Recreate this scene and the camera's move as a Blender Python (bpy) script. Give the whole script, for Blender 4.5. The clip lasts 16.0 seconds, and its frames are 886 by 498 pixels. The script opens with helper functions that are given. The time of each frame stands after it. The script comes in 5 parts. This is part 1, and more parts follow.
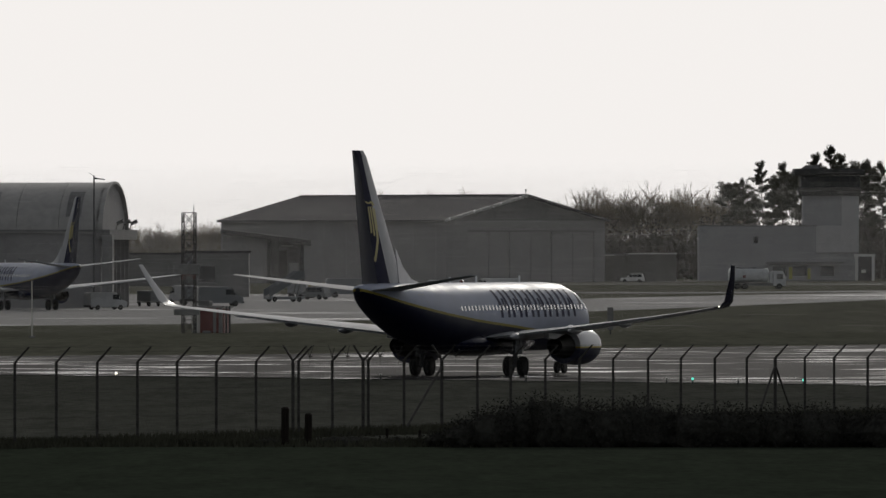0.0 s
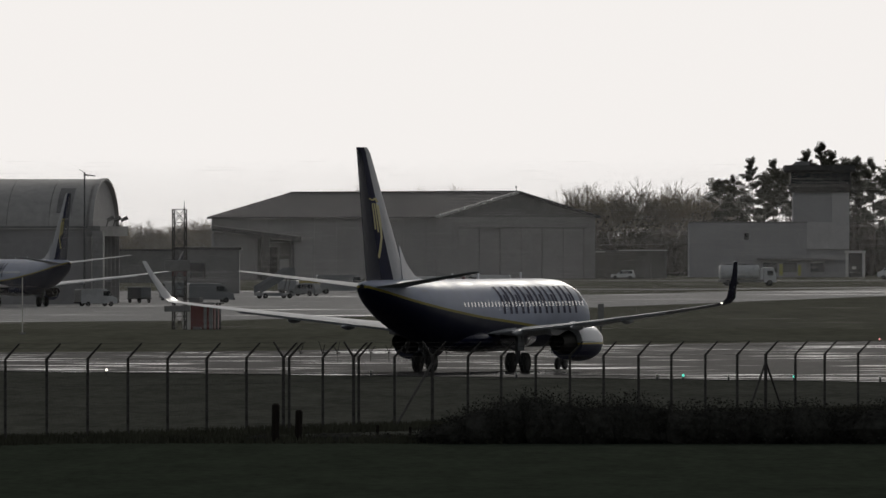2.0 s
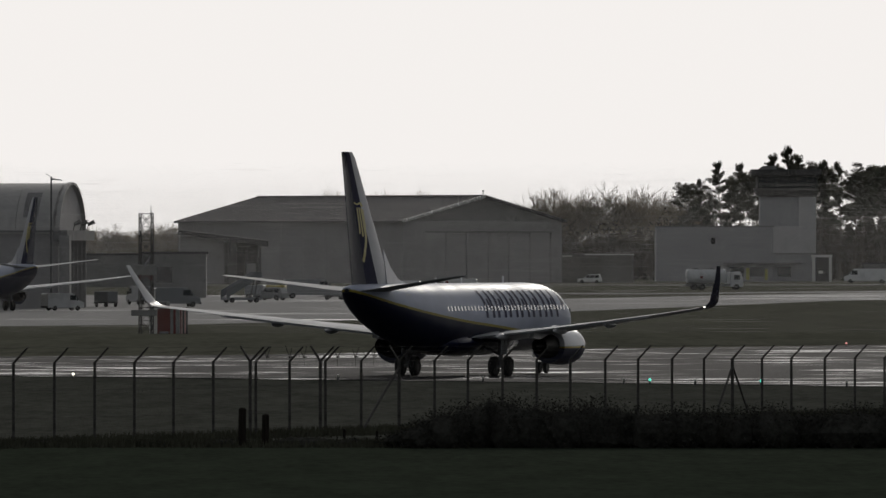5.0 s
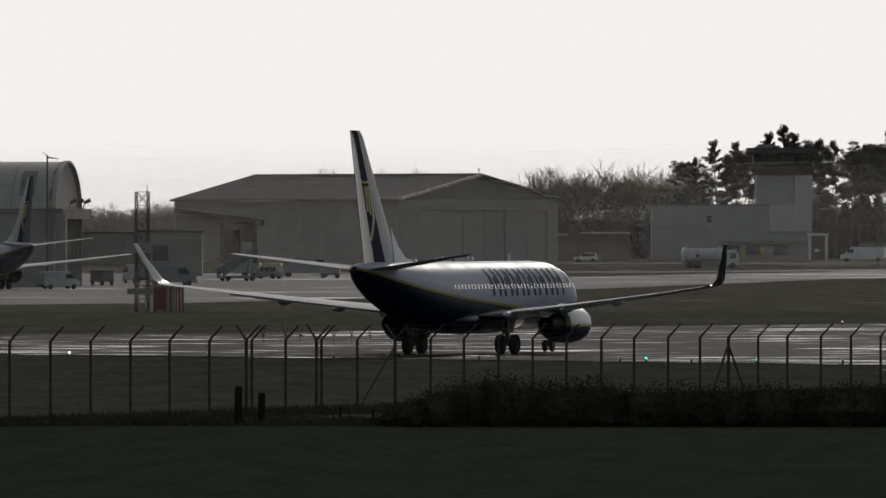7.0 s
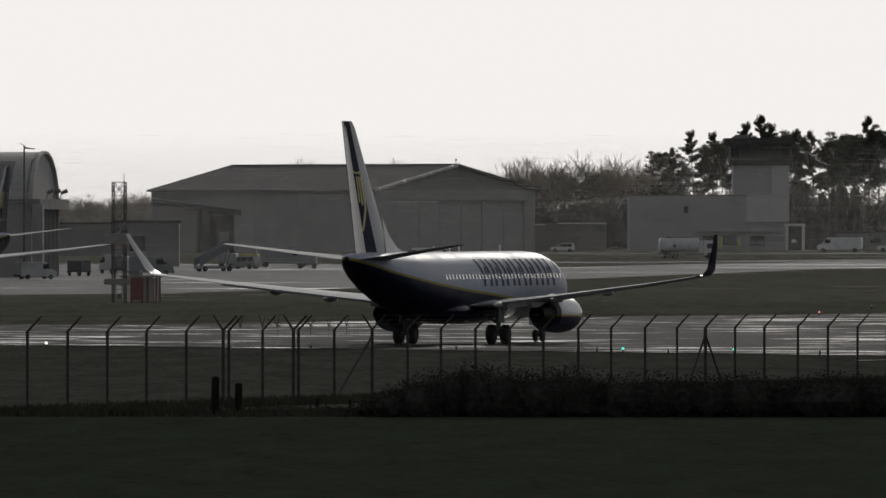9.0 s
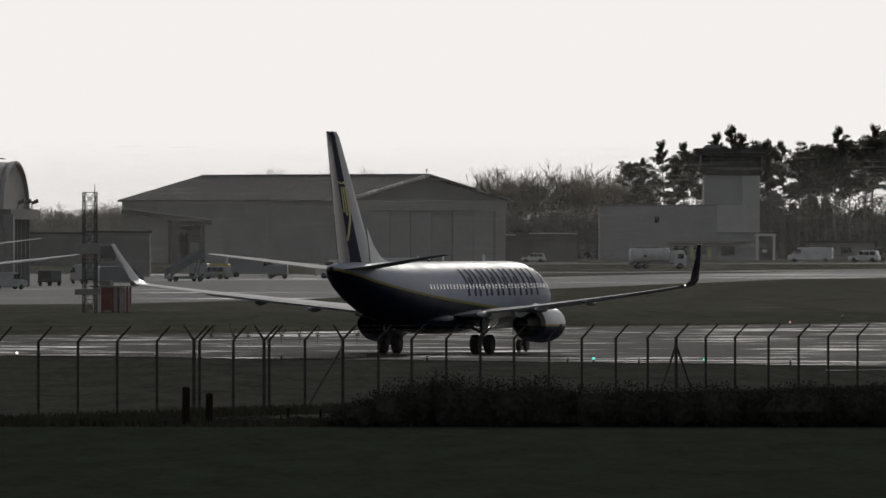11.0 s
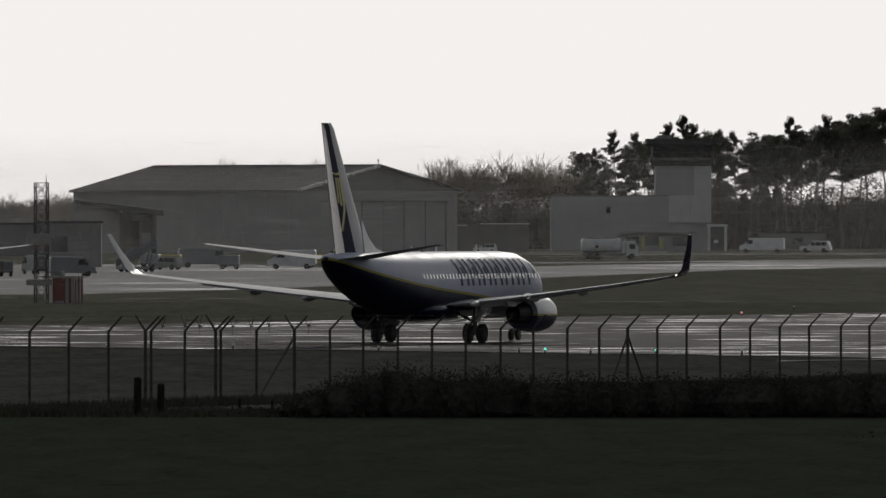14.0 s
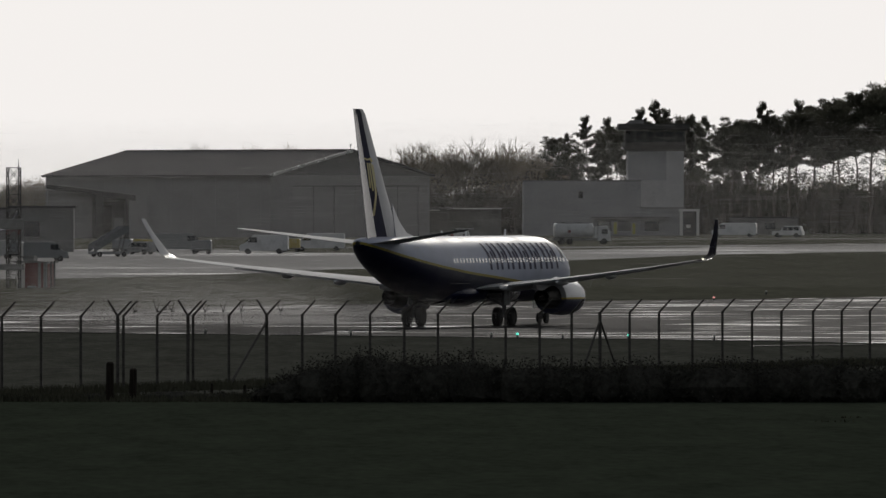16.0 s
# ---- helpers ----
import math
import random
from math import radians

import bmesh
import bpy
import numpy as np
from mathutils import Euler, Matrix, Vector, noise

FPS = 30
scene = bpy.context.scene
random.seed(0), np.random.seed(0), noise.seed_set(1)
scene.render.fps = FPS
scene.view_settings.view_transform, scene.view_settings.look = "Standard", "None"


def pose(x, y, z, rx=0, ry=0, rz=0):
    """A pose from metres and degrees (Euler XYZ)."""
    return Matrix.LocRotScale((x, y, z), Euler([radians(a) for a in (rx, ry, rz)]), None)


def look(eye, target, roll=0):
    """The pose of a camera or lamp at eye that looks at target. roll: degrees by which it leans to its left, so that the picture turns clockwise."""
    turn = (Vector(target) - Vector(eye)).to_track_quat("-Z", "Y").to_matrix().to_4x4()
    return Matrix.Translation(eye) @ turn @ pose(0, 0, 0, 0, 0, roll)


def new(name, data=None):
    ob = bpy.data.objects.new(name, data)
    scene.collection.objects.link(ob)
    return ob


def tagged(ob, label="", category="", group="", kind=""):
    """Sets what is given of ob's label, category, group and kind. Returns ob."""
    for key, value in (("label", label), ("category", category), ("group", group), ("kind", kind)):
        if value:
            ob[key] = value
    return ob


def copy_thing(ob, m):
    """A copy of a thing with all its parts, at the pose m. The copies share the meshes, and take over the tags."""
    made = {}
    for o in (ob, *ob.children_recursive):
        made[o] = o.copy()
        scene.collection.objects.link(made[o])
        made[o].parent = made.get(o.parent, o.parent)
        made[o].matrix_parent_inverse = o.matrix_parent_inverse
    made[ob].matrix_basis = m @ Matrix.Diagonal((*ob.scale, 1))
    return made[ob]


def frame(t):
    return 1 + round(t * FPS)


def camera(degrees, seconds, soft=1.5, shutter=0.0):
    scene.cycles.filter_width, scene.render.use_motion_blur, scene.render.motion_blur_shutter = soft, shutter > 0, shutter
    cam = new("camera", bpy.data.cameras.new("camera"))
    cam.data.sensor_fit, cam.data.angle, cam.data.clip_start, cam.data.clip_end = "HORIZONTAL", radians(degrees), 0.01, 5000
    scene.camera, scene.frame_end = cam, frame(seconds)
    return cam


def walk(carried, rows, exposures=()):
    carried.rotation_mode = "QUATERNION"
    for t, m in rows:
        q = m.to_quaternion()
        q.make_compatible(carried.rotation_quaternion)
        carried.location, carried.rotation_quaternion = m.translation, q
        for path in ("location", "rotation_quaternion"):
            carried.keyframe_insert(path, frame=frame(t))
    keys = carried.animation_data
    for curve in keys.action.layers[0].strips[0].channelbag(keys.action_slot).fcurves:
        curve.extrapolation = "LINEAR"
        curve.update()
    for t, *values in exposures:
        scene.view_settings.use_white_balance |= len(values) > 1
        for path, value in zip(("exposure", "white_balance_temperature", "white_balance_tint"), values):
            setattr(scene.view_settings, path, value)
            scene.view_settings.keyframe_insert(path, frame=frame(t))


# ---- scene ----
EYE = (0.0, 0.0, 7.69)
cam = camera(4.0821, 16.0, soft=1.5)
# seconds, turn to the right and dip below the horizon in degrees
PAN = [
    (0, 0.0000, 0.0286),
    (0.5, 0.0000, 0.0445),
    (1, 0.0039, 0.0526),
    (1.5, 0.0201, 0.0406),
    (2, 0.0438, 0.0445),
    (2.5, 0.0477, -0.0073),
    (3, 0.0737, -0.0151),
    (3.5, 0.0758, -0.0310),
    (4, 0.0958, 0.0167),
    (4.2, 0.1276, 0.0083),
    (6.3, 0.2188, 0.0964),
    (6.5, 0.2031, 0.1083),
    (7, 0.2154, 0.1245),
    (7.5, 0.2313, 0.1404),
    (8, 0.2630, 0.1763),
    (8.2, 0.2813, 0.1784),
    (10.3, 0.3451, 0.1484),
    (10.5, 0.3589, 0.1464),
    (11, 0.4565, 0.1224),
    (11.5, 0.4826, 0.1524),
    (12, 0.5003, 0.0966),
    (12.5, 0.5125, 0.0943),
    (13, 0.5901, 0.1164),
    (13.5, 0.6519, 0.1362),
    (14, 0.6797, 0.1664),
    (14.5, 0.7079, 0.2123),
    (15, 0.7297, 0.2219),
    (15.5, 0.7537, 0.2180),
    (16, 0.8073, 0.2362),
]
EXPOSURE = 0.0
walk(cam, [(t, pose(*EYE, 90 - dip, 0, -turn)) for t, turn, dip in PAN],
     exposures=[(0.0, EXPOSURE), (16.0, EXPOSURE)])

# ---- world and sun: a low bright sun beyond the hangars, thin veil over the sky ----
SUN_TURN, SUN_HEIGHT = 9.0, 14.0
world = bpy.data.worlds.new("world")
scene.world = world
world.use_nodes = True
wn, wl = world.node_tree.nodes, world.node_tree.links
wn.clear()
sky = wn.new("ShaderNodeTexSky")
sky.sky_type, sky.sun_disc = "NISHITA", False
sky.sun_elevation, sky.sun_rotation = radians(SUN_HEIGHT), radians(SUN_TURN)
sky.air_density, sky.dust_density, sky.ozone_density = 1.0, 4.0, 1.0
bg = wn.new("ShaderNodeBackground")
bg.inputs["Strength"].default_value = 0.075
hue = wn.new("ShaderNodeHueSaturation")
hue.inputs["Saturation"].default_value = 0.22
wo = wn.new("ShaderNodeOutputWorld")
# the haze evens the sky out just over the horizon
wc, wx, wm, wk = (wn.new("ShaderNodeTexCoord"), wn.new("ShaderNodeSeparateXYZ"), wn.new("ShaderNodeMath"), wn.new("ShaderNodeCombineXYZ"))
wm.operation = "MAXIMUM"
wm.inputs[1].default_value = 0.10
wl.new(wc.outputs["Generated"], wx.inputs[0])
wl.new(wx.outputs["X"], wk.inputs["X"])
wl.new(wx.outputs["Y"], wk.inputs["Y"])
wl.new(wx.outputs["Z"], wm.inputs[0])
wl.new(wm.outputs[0], wk.inputs["Z"])
wl.new(wk.outputs[0], sky.inputs["Vector"])
wl.new(sky.outputs[0], hue.inputs["Color"])
# thin bright cloud spreads the light: the sky grows no brighter than this towards the sun
veil = wn.new("ShaderNodeVectorMath")
veil.operation = "MINIMUM"
veil.inputs[1].default_value = (12.10, 11.66, 11.34)
wl.new(hue.outputs[0], veil.inputs[0])
wl.new(veil.outputs[0], bg.inputs["Color"])
wl.new(bg.outputs[0], wo.inputs["Surface"])

sun = new("sun", bpy.data.lights.new("sun", "SUN"))
sun.data.energy, sun.data.angle, sun.data.color = 0.7, radians(1.0), (1.0, 0.95, 0.87)
sun_way = Vector((math.sin(radians(SUN_TURN)) * math.cos(radians(SUN_HEIGHT)),
                  math.cos(radians(SUN_TURN)) * math.cos(radians(SUN_HEIGHT)), math.sin(radians(SUN_HEIGHT))))
sun.matrix_world = look(sun_way * 300, (0, 0, 0))


# ---- materials ----
def material(name, color, rough=0.6, metal=0.0, spec=0.5, scale=3.0, vary=0.25, fine=6.0, bump=0.0, stretch=(1, 1, 1),
             dark=None, rough_vary=0.0, emit=None, per_object=0.0):
    """Two scales of noise over a base colour, with roughness variation and fine relief."""
    m = bpy.data.materials.new(name)
    m.use_nodes = True
    n, l = m.node_tree.nodes, m.node_tree.links
    p = n["Principled BSDF"]
    co = n.new("ShaderNodeTexCoord")
    mp = n.new("ShaderNodeMapping")
    mp.inputs["Scale"].default_value = stretch
    l.new(co.outputs["Object"], mp.inputs["Vector"])
    big, small = n.new("ShaderNodeTexNoise"), n.new("ShaderNodeTexNoise")
    big.inputs["Scale"].default_value, small.inputs["Scale"].default_value = scale, scale * fine
    big.inputs["Detail"].default_value, small.inputs["Detail"].default_value = 4, 5
    l.new(mp.outputs[0], big.inputs["Vector"])
    l.new(mp.outputs[0], small.inputs["Vector"])
    add = n.new("ShaderNodeMath")
    add.operation = "MULTIPLY_ADD"
    add.inputs[1].default_value = 0.5
    l.new(small.outputs[0], add.inputs[0])
    half = n.new("ShaderNodeMath")
    half.operation = "MULTIPLY"
    half.inputs[1].default_value = 0.5
    l.new(big.outputs[0], half.inputs[0])
    l.new(half.outputs[0], add.inputs[2])
    ramp = n.new("ShaderNodeValToRGB")
    lo = dark or tuple(c * (1 - vary) for c in color)
    hi = tuple(min(1, c * (1 + vary)) for c in color)
    ramp.color_ramp.elements[0].position, ramp.color_ramp.elements[1].position = 0.35, 0.65
    ramp.color_ramp.elements[0].color, ramp.color_ramp.elements[1].color = (*lo, 1), (*hi, 1)
    l.new(add.outputs[0], ramp.inputs[0])
    tone = ramp.outputs[0]
    if per_object:
        info = n.new("ShaderNodeObjectInfo")
        mr = n.new("ShaderNodeMapRange")
        mr.inputs["To Min"].default_value, mr.inputs["To Max"].default_value = 1 - per_object, 1 + per_object
        l.new(info.outputs["Random"], mr.inputs["Value"])
        hs = n.new("ShaderNodeHueSaturation")
        l.new(mr.outputs[0], hs.inputs["Value"])
        l.new(tone, hs.inputs["Color"])
        tone = hs.outputs[0]
    l.new(tone, p.inputs["Base Color"])
    p.inputs["Roughness"].default_value, p.inputs["Metallic"].default_value = rough, metal
    p.inputs["Specular IOR Level"].default_value = spec
    if rough_vary:
        rr = n.new("ShaderNodeMapRange")
        rr.inputs["From Min"].default_value, rr.inputs["From Max"].default_value = 0.35, 0.65
        rr.inputs["To Min"].default_value, rr.inputs["To Max"].default_value = max(0.02, rough - rough_vary), min(1, rough + rough_vary)
        l.new(big.outputs[0], rr.inputs["Value"])
        l.new(rr.outputs[0], p.inputs["Roughness"])
    if bump:
        b = n.new("ShaderNodeBump")
        b.inputs["Strength"].default_value, b.inputs["Distance"].default_value = 0.6, bump
        l.new(small.outputs[0], b.inputs["Height"])
        l.new(b.outputs[0], p.inputs["Normal"])
    if emit:
        p.inputs["Emission Color"].default_value = (*emit[:3], 1)
        p.inputs["Emission Strength"].default_value = emit[3]
    return m


M = {}
M["grass"] = material("grass", (0.047, 0.056, 0.041), 0.95, spec=0.0, scale=0.2, vary=0.22, fine=5, stretch=(2.5, 0.4, 1))
# paler than the near grass: the lift of the haze is in this colour
M["infield"] = material("infield", (0.135, 0.134, 0.105), 0.95, spec=0.0, scale=0.1, vary=0.22, fine=5, stretch=(2.0, 0.15, 1))
M["verge"] = material("verge", (0.09, 0.092, 0.078), 0.95, spec=0.0, scale=0.2, vary=0.3, fine=5, stretch=(2.0, 0.25, 1))
M["bramble"] = material("bramble", (0.054, 0.053, 0.047), 1.0, spec=0.0, scale=0.8, vary=0.5)
M["tuft"] = material("tuft", (0.075, 0.075, 0.055), 0.9, spec=0.0, scale=0.5, vary=0.4)
M["rust"] = material("rust", (0.07, 0.066, 0.062), 0.7, spec=0.2, scale=2, vary=0.4)
M["galv"] = material("galv", (0.10, 0.10, 0.10), 0.6, metal=0.3, spec=0.3, scale=2, vary=0.3)
M["wood"] = material("wood", (0.022, 0.018, 0.015), 0.85, spec=0.1, scale=3, vary=0.4, stretch=(3, 3, 0.5), bump=0.01)
M["white_paint"] = material("white_paint", (0.72, 0.73, 0.75), 0.4, scale=0.35, vary=0.06, rough_vary=0.08)
M["lettering"] = material("lettering", (0.045, 0.045, 0.085), 0.6, spec=0.08, scale=0.4, vary=0.2)
M["navy"] = material("navy", (0.010, 0.012, 0.036), 0.25, spec=0.16, scale=0.4, vary=0.2, rough_vary=0.06)
M["navy_gloss"] = material("navy_gloss", (0.012, 0.014, 0.04), 0.2, spec=0.8, scale=0.4, vary=0.2)
M["fin_navy"] = material("fin_navy", (0.012, 0.014, 0.042), 0.45, spec=0.02, scale=0.4, vary=0.2)
# fin front: white livery with the sky sheen put into the same colour
M["fin_white_sheen"] = material("fin_white_sheen", (0.38, 0.39, 0.42), 0.35, spec=0.2, scale=0.4, vary=0.1)
M["yellow"] = material("yellow", (0.40, 0.33, 0.06), 0.3, scale=0.5, vary=0.1)
M["tail_grey"] = material("tail_grey", (0.30, 0.31, 0.33), 0.5, spec=0.2, scale=0.5, vary=0.14)
M["wing_grey"] = material("wing_grey", (0.40, 0.41, 0.43), 0.4, spec=0.3, scale=0.5, vary=0.14, stretch=(1, 4, 1), rough_vary=0.12)
M["alloy"] = material("alloy", (0.62, 0.62, 0.63), 0.22, metal=1.0, scale=1.0, vary=0.1, rough_vary=0.08)
M["hot_metal"] = material("hot_metal", (0.05, 0.047, 0.045), 0.6, metal=1.0, scale=2.0, vary=0.25)
M["black"] = material("black", (0.015, 0.015, 0.016), 0.6, spec=0.3, scale=2, vary=0.3)
M["tyre"] = material("tyre", (0.018, 0.018, 0.018), 0.8, spec=0.3, scale=4, vary=0.3)
M["strut"] = material("strut", (0.12, 0.12, 0.125), 0.5, scale=3, vary=0.25)
M["glass"] = material("glass", (0.02, 0.024, 0.03), 0.06, spec=0.8, scale=1, vary=0.1)
# pale half-metal panes: their bright sky reflection is put into the colour
M["cabin_pane"] = material("cabin_pane", (0.42, 0.42, 0.42), 0.12, metal=0.6, scale=2, vary=0.1)
M["roof_sheet"] = material("roof_sheet", (0.09, 0.086, 0.087), 0.8, spec=0.05, scale=0.12, vary=0.18, fine=9, rough_vary=0.1)
M["arch_sheet"] = material("arch_sheet", (0.38, 0.37, 0.355), 0.6, spec=0.25, scale=0.15, vary=0.16, fine=8, rough_vary=0.1)
M["wall_sheet"] = material("wall_sheet", (0.30, 0.292, 0.29), 0.7, spec=0.2, scale=0.2, vary=0.12, fine=7)
M["wall_dark"] = material("wall_dark", (0.20, 0.197, 0.195), 0.75, spec=0.2, scale=0.3, vary=0.2)
M["shade_panel"] = material("shade_panel", (0.07, 0.07, 0.07), 0.7, spec=0.2, scale=0.4, vary=0.25)
M["door_sheet"] = material("door_sheet", (0.31, 0.302, 0.30), 0.65, spec=0.25, scale=0.3, vary=0.1)
M["render_wall"] = material("render_wall", (0.33, 0.33, 0.34), 0.85, spec=0.1, scale=0.25, vary=0.12, fine=8)
M["render_light"] = material("render_light", (0.46, 0.455, 0.46), 0.85, spec=0.1, scale=0.3, vary=0.1)
M["trim_white"] = material("trim_white", (0.62, 0.62, 0.60), 0.45, scale=0.8, vary=0.1)
M["concrete"] = material("concrete", (0.26, 0.255, 0.25), 0.75, spec=0.2, scale=0.4, vary=0.2)
M["red_paint"] = material("red_paint", (0.17, 0.04, 0.035), 0.5, scale=1.5, vary=0.2)
M["cream_paint"] = material("cream_paint", (0.66, 0.64, 0.60), 0.5, scale=1.5, vary=0.1)
M["vehicle_white"] = material("vehicle_white", (0.60, 0.61, 0.62), 0.3, scale=0.8, vary=0.12, rough_vary=0.08, per_object=0.12)
M["vehicle_grey"] = material("vehicle_grey", (0.20, 0.21, 0.22), 0.35, scale=0.8, vary=0.15, per_object=0.2)
M["vehicle_yellow"] = material("vehicle_yellow", (0.40, 0.32, 0.08), 0.45, scale=0.8, vary=0.15)
M["hi_vis"] = material("hi_vis", (0.42, 0.40, 0.08), 0.6, scale=0.8, vary=0.15)
M["bark"] = material("bark", (0.19, 0.17, 0.145), 0.9, spec=0.1, scale=1.0, vary=0.35, per_object=0.15)
M["twig"] = material("twig", (0.36, 0.31, 0.24), 0.9, spec=0.0, scale=0.4, vary=0.35, per_object=0.2)
M["needles"] = material("needles", (0.12, 0.12, 0.095), 0.9, spec=0.0, scale=0.3, vary=0.5, per_object=0.25)
M["thicket"] = material("thicket", (0.15, 0.135, 0.115), 0.95, spec=0.0, scale=0.25, vary=0.4)
# raised well above leaf tone, so the base colour carries the distance haze
M["far_leaf_hazed"] = material("far_leaf_hazed", (0.32, 0.30, 0.20), 0.9, spec=0.05, scale=0.15, vary=0.4, per_object=0.2)
M["lens_white"] = material("lens_white", (0.8, 0.8, 0.75), 0.3, emit=(1.0, 0.95, 0.8, 2.0))
M["lens_green"] = material("lens_green", (0.05, 0.5, 0.4), 0.3, emit=(0.15, 1.0, 0.75, 1.2))
M["lens_red"] = material("lens_red", (0.5, 0.05, 0.05), 0.3, emit=(1.0, 0.45, 0.4, 0.7))


def wet_surface(name, dry, wet_amount, streak, turn):
    """Worn asphalt with films of standing water drawn out along the paving lanes."""
    m = bpy.data.materials.new(name)
    m.use_nodes = True
    n, l = m.node_tree.nodes, m.node_tree.links
    p = n["Principled BSDF"]
    co, mp = n.new("ShaderNodeTexCoord"), n.new("ShaderNodeMapping")
    mp.inputs["Rotation"].default_value = (0, 0, radians(turn))
    mp.inputs["Scale"].default_value = streak
    l.new(co.outputs["Object"], mp.inputs["Vector"])
    a, b = n.new("ShaderNodeTexNoise"), n.new("ShaderNodeTexNoise")
    a.inputs["Scale"].default_value, a.inputs["Detail"].default_value = 1.0, 5
    b.inputs["Scale"].default_value, b.inputs["Detail"].default_value = 1.3, 6
    l.new(mp.outputs[0], a.inputs["Vector"])
    l.new(co.outputs["Object"], b.inputs["Vector"])
    wet = n.new("ShaderNodeMapRange")
    wet.inputs["From Min"].default_value, wet.inputs["From Max"].default_value = 0.62 - wet_amount, 0.70 - wet_amount
    l.new(a.outputs[0], wet.inputs["Value"])
    rough = n.new("ShaderNodeMapRange")
    rough.inputs["To Min"].default_value, rough.inputs["To Max"].default_value = 0.8, 0.10
    l.new(wet.outputs[0], rough.inputs["Value"])
    l.new(rough.outputs[0], p.inputs["Roughness"])
    spec = n.new("ShaderNodeMapRange")
    spec.inputs["To Min"].default_value, spec.inputs["To Max"].default_value = 0.015, 0.5
    l.new(wet.outputs[0], spec.inputs["Value"])
    l.new(spec.outputs[0], p.inputs["Specular IOR Level"])
    ramp = n.new("ShaderNodeValToRGB")
    ramp.color_ramp.elements[0].color = (*[c * 0.7 for c in dry], 1)
    ramp.color_ramp.elements[1].color = (*[c * 1.3 for c in dry], 1)
    ramp.color_ramp.elements[0].position, ramp.color_ramp.elements[1].position = 0.3, 0.7
    l.new(b.outputs[0], ramp.inputs[0])
    l.new(ramp.outputs[0], p.inputs["Base Color"])
    bump = n.new("ShaderNodeBump")
    bump.inputs["Strength"].default_value, bump.inputs["Distance"].default_value = 0.25, 0.004
    l.new(b.outputs[0], bump.inputs["Height"])
    l.new(bump.outputs[0], p.inputs["Normal"])
    return m


M["runway"] = wet_surface("runway_asphalt", (0.045, 0.043, 0.044), 0.062, (0.10, 0.14, 1), 3)
M["apron"] = wet_surface("apron_concrete", (0.27, 0.265, 0.26), 0.02, (0.02, 0.03, 1), 4)


def livery():
    """White upper body, navy belly that sweeps up to the tail, a thin yellow line between."""
    m = bpy.data.materials.new("livery")
    m.use_nodes = True
    n, l = m.node_tree.nodes, m.node_tree.links
    p = n["Principled BSDF"]
    co, xyz = n.new("ShaderNodeTexCoord"), n.new("ShaderNodeSeparateXYZ")
    l.new(co.outputs["Object"], xyz.inputs[0])
    along = n.new("ShaderNodeMapRange")
    along.inputs["From Min"].default_value, along.inputs["From Max"].default_value = -19.0, 19.0
    l.new(xyz.outputs["Y"], along.inputs["Value"])
    line = n.new("ShaderNodeFloatCurve")
    c = line.mapping.curves[0]
    pts = [(-19.0, 5.12), (-17.0, 4.72), (-12.6, 4.0), (-5.0, 3.25), (3.0, 2.75), (12.0, 2.2), (19.0, 1.9)]
    c.points[0].location = ((pts[0][0] + 19) / 38, pts[0][1] / 6)
    c.points[1].location = ((pts[-1][0] + 19) / 38, pts[-1][1] / 6)
    for y, z in pts[1:-1]:
        c.points.new((y + 19) / 38, z / 6)
    line.mapping.update()
    l.new(along.outputs[0], line.inputs["Value"])
    over = n.new("ShaderNodeMath")
    over.operation = "MULTIPLY_ADD"
    over.inputs[1].default_value = -6.0
    l.new(line.outputs[0], over.inputs[0])
    l.new(xyz.outputs["Z"], over.inputs[2])
    ramp = n.new("ShaderNodeValToRGB")
    ramp.color_ramp.interpolation = "CONSTANT"
    e = ramp.color_ramp.elements
    e[0].position, e[0].color = 0.0, (0.010, 0.012, 0.034, 1)
    e[1].position, e[1].color = 0.5, (0.34, 0.28, 0.06, 1)
    w = e.new(0.535)
    w.color = (0.43, 0.465, 0.57, 1)
    half = n.new("ShaderNodeMath")
    half.operation = "MULTIPLY_ADD"
    half.inputs[1].default_value, half.inputs[2].default_value = 0.25, 0.5
    l.new(over.outputs[0], half.inputs[0])
    l.new(half.outputs[0], ramp.inputs[0])
    dirt = n.new("ShaderNodeTexNoise")
    dirt.inputs["Scale"].default_value, dirt.inputs["Detail"].default_value = 0.6, 6
    l.new(co.outputs["Object"], dirt.inputs["Vector"])
    mr = n.new("ShaderNodeMapRange")
    mr.inputs["From Min"].default_value, mr.inputs["From Max"].default_value = 0.3, 0.7
    mr.inputs["To Min"].default_value, mr.inputs["To Max"].default_value = 0.86, 1.04
    l.new(dirt.outputs[0], mr.inputs["Value"])
    hs = n.new("ShaderNodeHueSaturation")
    l.new(ramp.outputs[0], hs.inputs["Color"])
    l.new(mr.outputs[0], hs.inputs["Value"])
    l.new(hs.outputs[0], p.inputs["Base Color"])
    rr = n.new("ShaderNodeMapRange")
    rr.inputs["From Min"].default_value, rr.inputs["From Max"].default_value = 0.3, 0.7
    rr.inputs["To Min"].default_value, rr.inputs["To Max"].default_value = 0.42, 0.55
    p.inputs["Specular IOR Level"].default_value = 0.12
    l.new(dirt.outputs[0], rr.inputs["Value"])
    l.new(rr.outputs[0], p.inputs["Roughness"])
    return m


M["livery"] = livery()


M["mist"] = material("mist", (0.60, 0.59, 0.59), 1.0, spec=0.0, scale=0.05, vary=0.05)


